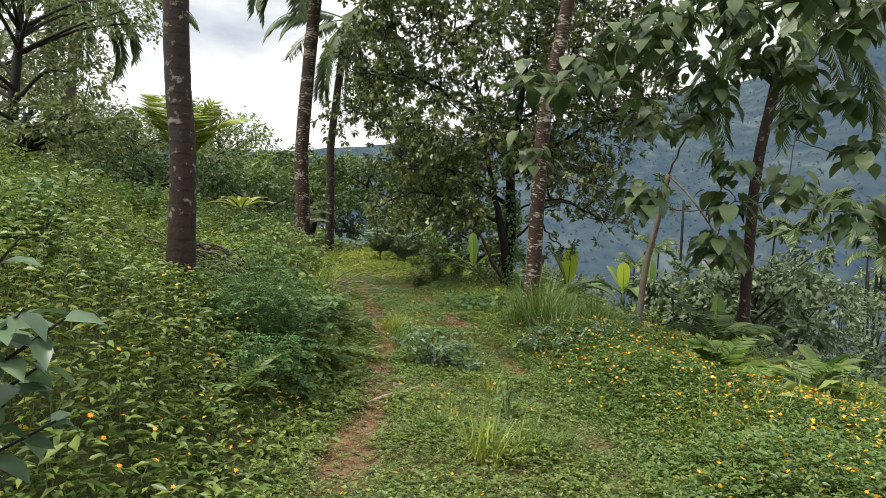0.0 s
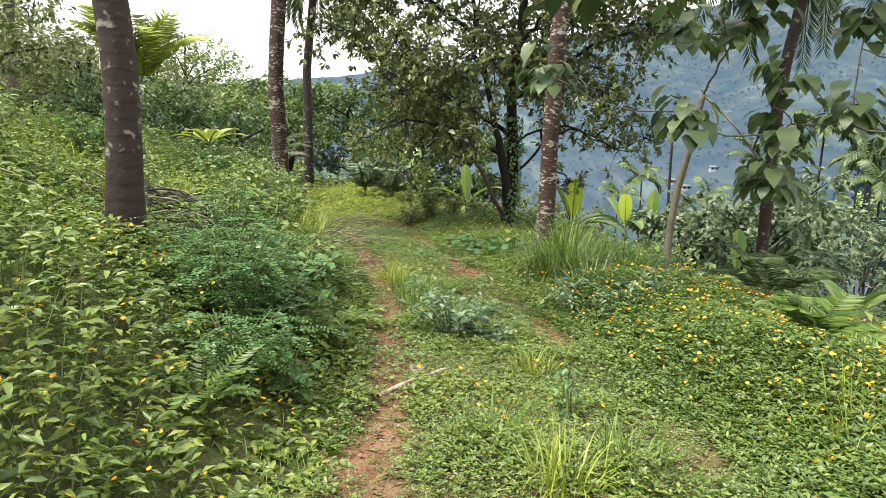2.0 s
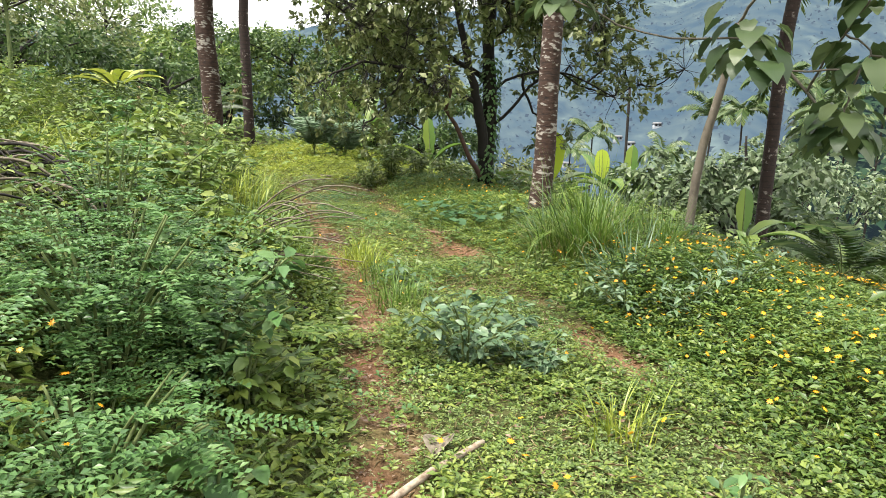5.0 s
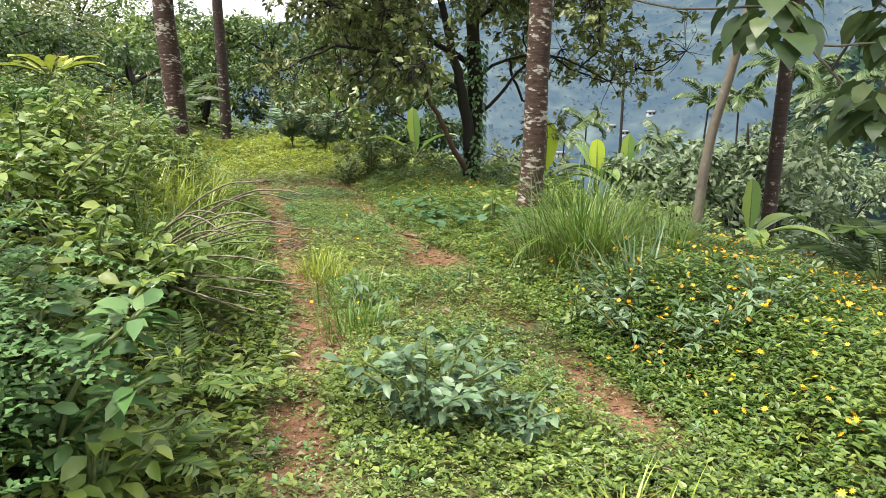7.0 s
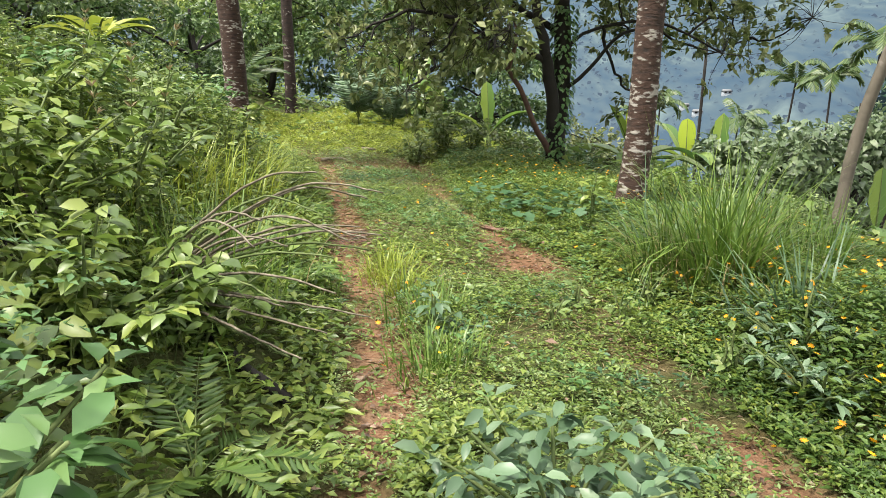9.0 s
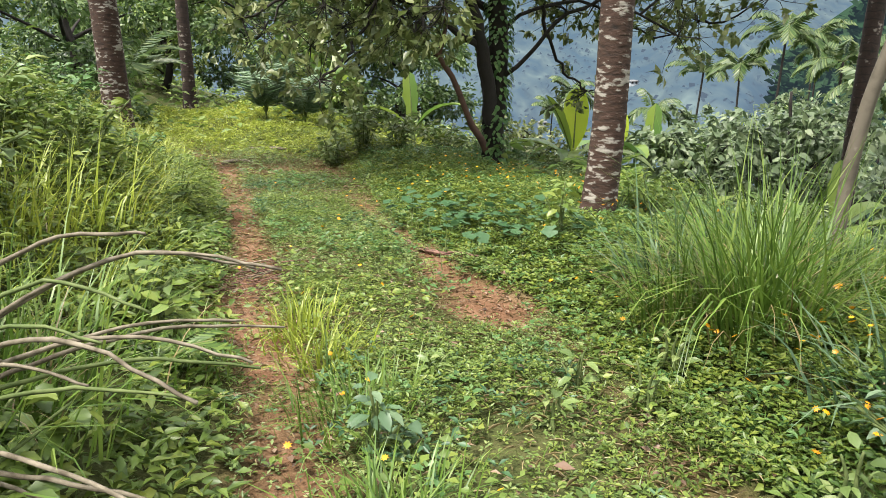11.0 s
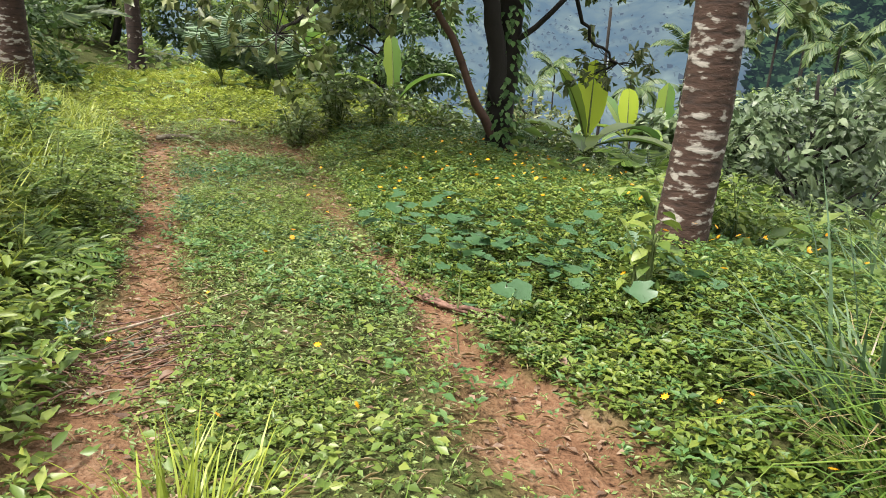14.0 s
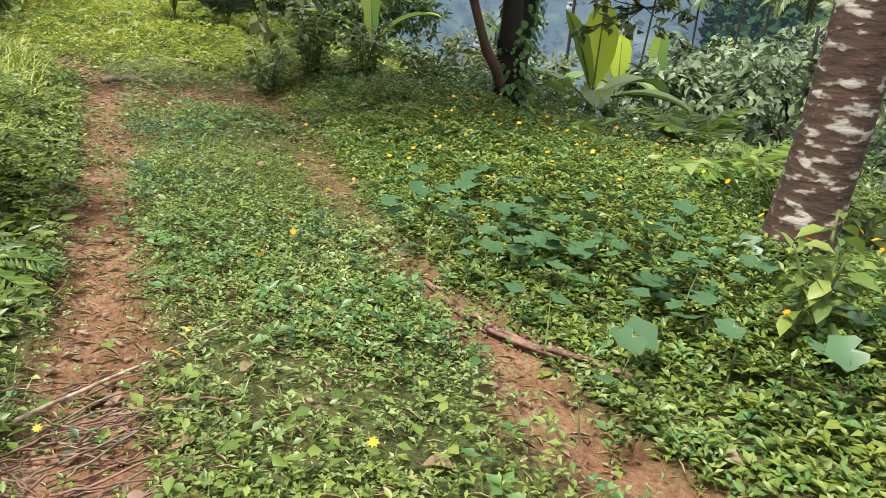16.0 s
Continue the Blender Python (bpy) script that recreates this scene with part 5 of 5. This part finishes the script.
for x, y, t in ((1.38, 12.3, 0.3), (1.6, 12.05, 0.34), (1.2, 12.0, 0.24), (1.85, 12.4, 0.3), (0.75, 12.5, 0.2), (2.0, 11.3, 0.3)):
    shrub("verge_weed", x, y, "pale green weed with pointed leaves beside the track", t, 0.09, 26, 0.075, M_PALE, 3, aspect=0.5, category="weed", group="verge weeds")
shrub("verge_weed", 1.72, 7.9, "dark slender weed rising from the grass", 0.42, 0.08, 40, 0.07, M_DEEP, 3, aspect=0.5, category="weed", group="verge weeds")
shrub("verge_weed", -0.1, 8.0, "broad-leaved weed beside the feathery shrub", 0.5, 0.2, 30, 0.16, M_DEEP, 4, aspect=0.6, category="weed", group="verge weeds")
for x, y, n in ((1.4, 14.85, 30), (1.15, 15.4, 24), (1.7, 15.2, 26), (1.85, 14.75, 18), (1.2, 16.2, 22), (0.95, 15.75, 12)):
    c = empty("round_leaved_creeper", (x, y, float(height(x, y)) - 0.01), "low creeper with round blue-green leaves", "creeper", "round-leaved creepers")
    for i in range(n):
        foot = rng.normal(0, 0.27, (1, 3)) * (1, 1, 0)
        top = rng.uniform(0.13, 0.24, 1)
        st = part("leaf_stalk", *blades(foot, some_way(1), top, 0.008, 0.1, 2), M_STEM, c)
        s = rng.uniform(0.055, 0.125, 1)
        part("leaf_blade", *leaves(foot + (0, 0, top[0] * 0.98), some_way(1, -0.3, 0.1), up_about(1, 0.3), s, s, ROUND), M_CREEP, st, rounded=True)
# shrubby weeds strewn over the bank, and ferns along its foot
seeds = [shrub("bank_weed", -2.3, 7.4, "tall bushy weed on the bank", 0.75, 0.45, 420, 0.095, m, 10, OVAL, 0.5, group="bank weeds") for m in (M_HERB, M_PALE, M_DEEP)]
for i in range(54):
    y = rng.uniform(4.2, 19)
    x = float(rut_x(RL, y)) - 0.3 - rng.uniform(0.55, 5.5)
    if abs(x + 1.65) < 0.85 and 7.0 < y < 11.0 or y < 7.6 and x > -1.6:
        continue
    m = pose(x, y, float(height(x, y)) - 0.02, 0, 0, rng.uniform(0, 360)) @ Matrix.Diagonal((*[rng.uniform(0.65, 1.25)] * 3, 1))
    copy_thing(seeds[i % 3], m)

for i in range(36):
    y = rng.uniform(13.5, 23)
    x = float(rut_x(RR, y)) + rng.uniform(1.9, 5.0)
    if abs(x - 2.3) < 0.5 and abs(y - 15.2) < 0.7 or abs(x - 2.1) < 0.5 and abs(y - 19.3) < 0.6:
        continue
    copy_thing(seeds[(i * 2) % 3], pose(x, y, float(height(x, y)) - 0.02, 0, 0, rng.uniform(0, 360)) @ Matrix.Diagonal((*[rng.uniform(0.4, 0.95)] * 3, 1)))


def fern(x, y, label, n=7, length=0.42):
    c = empty("fern", (x, y, float(height(x, y)) - 0.01), label, "fern", "ferns")
    for i in range(n):
        frond(c, length * rng.uniform(0.7, 1.2), i * 137.5, rng.uniform(30, 75), rng.uniform(50, 90), 18, length * 0.27, M_DAISY, 0.022, 0.15)
    return c


for x, y in ((-0.15, 9.3), (-0.25, 10.1), (-0.5, 12.5), (-0.85, 13.6), (-1.1, 15.4), (-1.5, 15.9), (-1.7, 16.8), (-2.1, 18.2), (2.7, 16.3), (3.2, 15.9), (2.9, 17.3), (3.6, 17.0), (-0.4, 7.2), (3.4, 14.3)):
    fern(x, y, "small green fern among the weeds")
# broad yellow-green leaves standing over the bank
c = empty("yellow_leaved_sapling", (-3.45, 16.0, float(height(-3.45, 16))), "sapling with broad yellow-green top leaves on the bank", "sapling")
limb(c, [(0, 0, 0), (0.03, 0, 0.3), (0, 0, 0.72)], 0.016, 0.009, M_STEM, "stem", 7, 6)
for i in range(7):
    ob = banana_blade(c, (0, 0, 0.70), i * 51, rng.uniform(25, 55), 60, 0.72, 0.24)
    ob.data.materials[0] = M_MEADOW
# the near bush whose leaves reach in beside the start
c = empty("grey_leaved_branch_bush", (-0.45, 3.9, float(height(-0.45, 3.9)) - 0.02), "bush with large grey-green leaves beside the track start", "shrub")
for e in ((0.6, -0.1, 1.08), (0.72, -0.1, 1.06), (0.62, 0.0, 0.92), (0.55, -0.1, 0.8), (0.45, 0.1, 1.28), (0.3, 0.0, 1.5), (0.58, 0.1, 0.7), (0.35, -0.1, 1.1)):
    path = limb(c, [(0, 0, 0), (e[0] * 0.3, e[1] * 0.3, e[2] * 0.6), e], 0.012, 0.004, M_DARKBARK, "stem", 10, 5)
    k = 22
    t = rng.uniform(0.3, 1, k)
    p = np.stack([np.interp(t, np.linspace(0, 1, 10), path[:, j]) for j in range(3)], -1)
    s = rng.uniform(0.11, 0.19, k)
    v, f = leaves(p, some_way(k, -0.7, 0.2) + (0.5, 0, 0), up_about(k, 0.4), s, s * 0.45, OVAL)
    leafy("foliage", v, f, M_GREY, c)

# ---- dry arching stalks over the track ----
c = empty("dry_arching_stalks", (-0.85, 11.15, float(height(-0.85, 11.15)) - 0.02), "bundle of long dry arching stalks leaning over the track", "dead plant")
for i in range(21):
    yaw = rng.uniform(-52, 8)
    ln = rng.uniform(0.8, 1.22)
    up = rng.uniform(-0.12, 0.62)
    dx, dy = math.cos(radians(yaw)), math.sin(radians(yaw))
    pts = [(0, 0, 0), (0.33 * ln * dx, 0.33 * ln * dy, 0.1 + up * 0.5), (0.7 * ln * dx, 0.7 * ln * dy, 0.13 + up * 0.85), (ln * dx, ln * dy, 0.12 + up * rng.uniform(0.75, 1.0))]
    limb(c, pts, 0.0095, 0.0035, M_STEM if i % 4 == 0 else M_DRYSTEM, "stalk", 20, 5, 0.002)


# tall flowering grass stems standing over the bank
for x, y, h, lean in ((-1.05, 11.5, 1.05, 0.04), (-0.98, 11.6, 1.2, 0.16), (-1.12, 11.4, 0.8, -0.05), (-2.2, 13.2, 0.9, 0.1)):
    c = empty("tall_grass_stem", (x, y, float(height(x, y)) - 0.02), "tall thin pale grass stem on the bank", "grass stem", "tall grass stems")
    st_line = limb(c, [(0, 0, 0), (lean * 0.3, 0, h * 0.55), (lean, 0, h)], 0.006, 0.0025, M_STEM, "stem", 10, 5)
    top = st_line[6:]
    v, f = leaves(np.repeat(top, 6, axis=0), some_way(len(top) * 6, 0.6, 1.6), up_about(len(top) * 6, 0.8), 0.05, 0.01)
    leafy("seed_head", v, f, M_DRY, c)

# ---- fallen wood and litter ----
def stick(name, pts, r0, r1, mat, label, category="stick", group="", lift=0.02):
    pts = np.array([(x, y, float(height(x, y)) + lift + dz) for x, y, dz in pts])
    base = pts[0].copy()
    c = empty(name, base, label, category, group)
    limb(c, pts - base, r0, r1, mat, "shaft", 12, 7, 0.003)
    return c


stick("pale_stick", [(0.46, 8.25, 0.02), (0.66, 8.45, 0.035), (0.92, 8.68, 0.05)], 0.02, 0.015, M_WOOD, "pale weathered stick lying across the wheel track")
for pts in ([(0.72, 15.45, 0.0), (0.88, 15.0, 0.01), (1.22, 14.55, 0.0)], [(0.85, 15.1, 0.02), (1.0, 14.85, 0.02), (1.18, 14.62, 0.01)], [(0.95, 14.9, 0.01), (1.1, 14.68, 0.03), (1.25, 14.5, 0.02)]):
    stick("bark_strip", pts, 0.014, 0.007, M_BARKSTRIP, "dark fallen bark strip beside the wheel track", "bark", "fallen bark strips")
stick("fallen_log", [(-0.65, 11.15, 0.05), (-0.4, 10.98, 0.04), (-0.1, 10.8, 0.02)], 0.04, 0.03, M_DARKBARK, "dark rotten log under the dry stalks", "log")
stick("fallen_branch", [(-1.95, 20.9, 0.0), (-1.6, 20.75, 0.03), (-1.35, 20.6, 0.0)], 0.04, 0.018, M_DRYSTEM, "grey fallen branch at the end of the track", "branch", "fallen branches")
stick("fallen_branch", [(-1.75, 22.4, 0.0), (-1.4, 22.25, 0.04), (-1.1, 22.1, 0.02)], 0.045, 0.02, M_DRYSTEM, "grey fallen branch at the end of the track", "branch", "fallen branches")
for i in range(48):
    a = rng.uniform(-0.5, 0.9)
    x, y, ln = -0.5 + rng.normal(0, 0.12), 14.25 + rng.normal(0, 0.16), rng.uniform(0.15, 0.4)
    stick("dry_twig", [(x, y, rng.uniform(0, 0.05)), (x + ln * 0.5 * math.cos(a), y + ln * 0.5 * math.sin(a), rng.uniform(0.02, 0.06)), (x + ln * math.cos(a), y + ln * math.sin(a), rng.uniform(0, 0.04))],
          0.0042, 0.002, M_BARKSTRIP if i % 5 else M_DRYSTEM, "thin dry twig in a heap on the wheel track", "twig", "twig heap", 0.008)
stick("dry_twig", [(-0.55, 14.4, 0.05), (-0.3, 14.75, 0.03), (-0.05, 15.0, 0.02)], 0.007, 0.004, M_WOOD, "long pale twig lying over the heap", "twig", "twig heap")
for i in range(52):
    a = rng.uniform(-0.6, 0.6)
    x, y, ln = -1.7 + rng.normal(0, 0.35), 10.0 + rng.normal(0, 0.4), rng.uniform(0.3, 0.9)
    stick("dead_branch", [(x - ln / 2 * math.cos(a), y - ln / 2 * math.sin(a), rng.uniform(0.05, 0.3)), (x, y, rng.uniform(0.15, 0.35)), (x + ln / 2 * math.cos(a), y + ln / 2 * math.sin(a), rng.uniform(0.02, 0.3))],
          rng.uniform(0.006, 0.013), 0.004, M_DARKBARK if i % 3 else M_DRYSTEM, "dead branch in a brushwood pile under the palm", "branch", "brushwood pile", 0.0)


def curled_leaf(x, y, size, label, mat=M_LITTER, lift=0.02):
    """A dead leaf, cupped, with a stalk."""
    c = empty("dead_leaf", (x, y, float(height(x, y)) + lift), label, "dead leaf", "large dead leaves")
    a = rng.uniform(0, 2 * np.pi)
    u = np.linspace(0, 1, 7)
    w = 0.42 * np.sin(np.pi * np.clip(u * 0.95 + 0.03, 0, 1)) ** 0.7
    mid = np.stack([u - 0.5, 0 * u, 0.10 * np.sin(3 * u)], -1)
    l, r = mid + np.stack([0 * u, w, 0.5 * w ** 1.2], -1), mid + np.stack([0 * u, -w, 0.7 * w], -1)
    v = np.concatenate([mid, l, r]) * size
    v = v @ np.array([(math.cos(a), math.sin(a), 0), (-math.sin(a), math.cos(a), 0), (0, 0, 1)])
    f = []
    for i in range(6):
        f += [(i, i + 1, 8 + i), (i, 8 + i, 7 + i), (i, 15 + i, i + 1), (i, 14 + i, 15 + i)]
    part("blade", v, np.array(f), mat, c)
    d = np.array([math.cos(a), math.sin(a), 0])
    vv, ff = tube([-0.5 * size * d, -0.75 * size * d + (0, 0, 0.01)], [0.003, 0.002], 4)
    part("stalk", vv, ff, M_BARKSTRIP, c)
    return c


for x, y, s in ((0.05, 14.0, 0.07), (0.03, 14.68, 0.06), (-0.1, 14.3, 0.07), (-0.18, 14.1, 0.07), (0.55, 14.15, 0.08), (-0.42, 14.0, 0.06), (-0.35, 14.6, 0.06), (0.5, 16.9, 0.07), (-0.1, 17.3, 0.07),
                (0.1, 18.2, 0.07), (-0.7, 16.0, 0.07), (-0.6, 17.2, 0.06), (-1.0, 18.3, 0.06), (1.25, 13.2, 0.06), (1.35, 14.1, 0.06), (0.9, 12.9, 0.07)):
    curled_leaf(x, y, s, "curled brown dead leaf lying on the track")
curled_leaf(0.72, 8.68, 0.17, "large grey-brown dry leaf sheath by the stick", M_DRYSTEM, 0.05)

# ---- houses far down the valley ----


def house(x, y, z, w, d, h, label):
    c = empty("house", (x, y, z), label, "house", "valley houses")

    def box(x0, x1, y0, y1, z0, z1):
        v = np.array([(a, b, e) for e in (z0, z1) for b in (y0, y1) for a in (x0, x1)], float)
        f = np.array([(0, 2, 3), (0, 3, 1), (4, 5, 7), (4, 7, 6), (0, 1, 5), (0, 5, 4), (2, 6, 7), (2, 7, 3), (0, 4, 6), (0, 6, 2), (1, 3, 7), (1, 7, 5)])
        return v, f
    part("wall", *box(-w / 2, w / 2, -d / 2, d / 2, -3, h), M_WHITE, c)
    v = np.array([(-w * 0.56, -d * 0.6, h), (w * 0.56, -d * 0.6, h), (w * 0.56, d * 0.6, h), (-w * 0.56, d * 0.6, h), (-w * 0.5, 0, h + d * 0.35), (w * 0.5, 0, h + d * 0.35)])
    part("roof", v, np.array([(0, 1, 5), (0, 5, 4), (2, 3, 4), (2, 4, 5), (3, 0, 4), (1, 2, 5), (0, 3, 2), (0, 2, 1)]), M_TILE, c)
    for i in (-1, 1):
        part("window", *box(i * w * 0.25 - 0.6, i * w * 0.25 + 0.6, -d / 2 - 0.06, -d / 2 + 0.02, 1, 2.3), M_DARKBARK, c)


hill_at = np.array([v.co[:] for v in mountain.data.vertices])
for az, r in ((16.4, 420), (17.0, 432), (12.8, 405), (19.0, 450)):
    hx, hy = r * math.sin(radians(az)), r * math.cos(radians(az))
    spot = hill_at[np.argmin((hill_at[:, 0] - hx) ** 2 + (hill_at[:, 1] - hy) ** 2)]
    house(float(spot[0]), float(spot[1]), float(spot[2]), 4.6, 3.6, 1.9, "small white far-off house on the valley side")
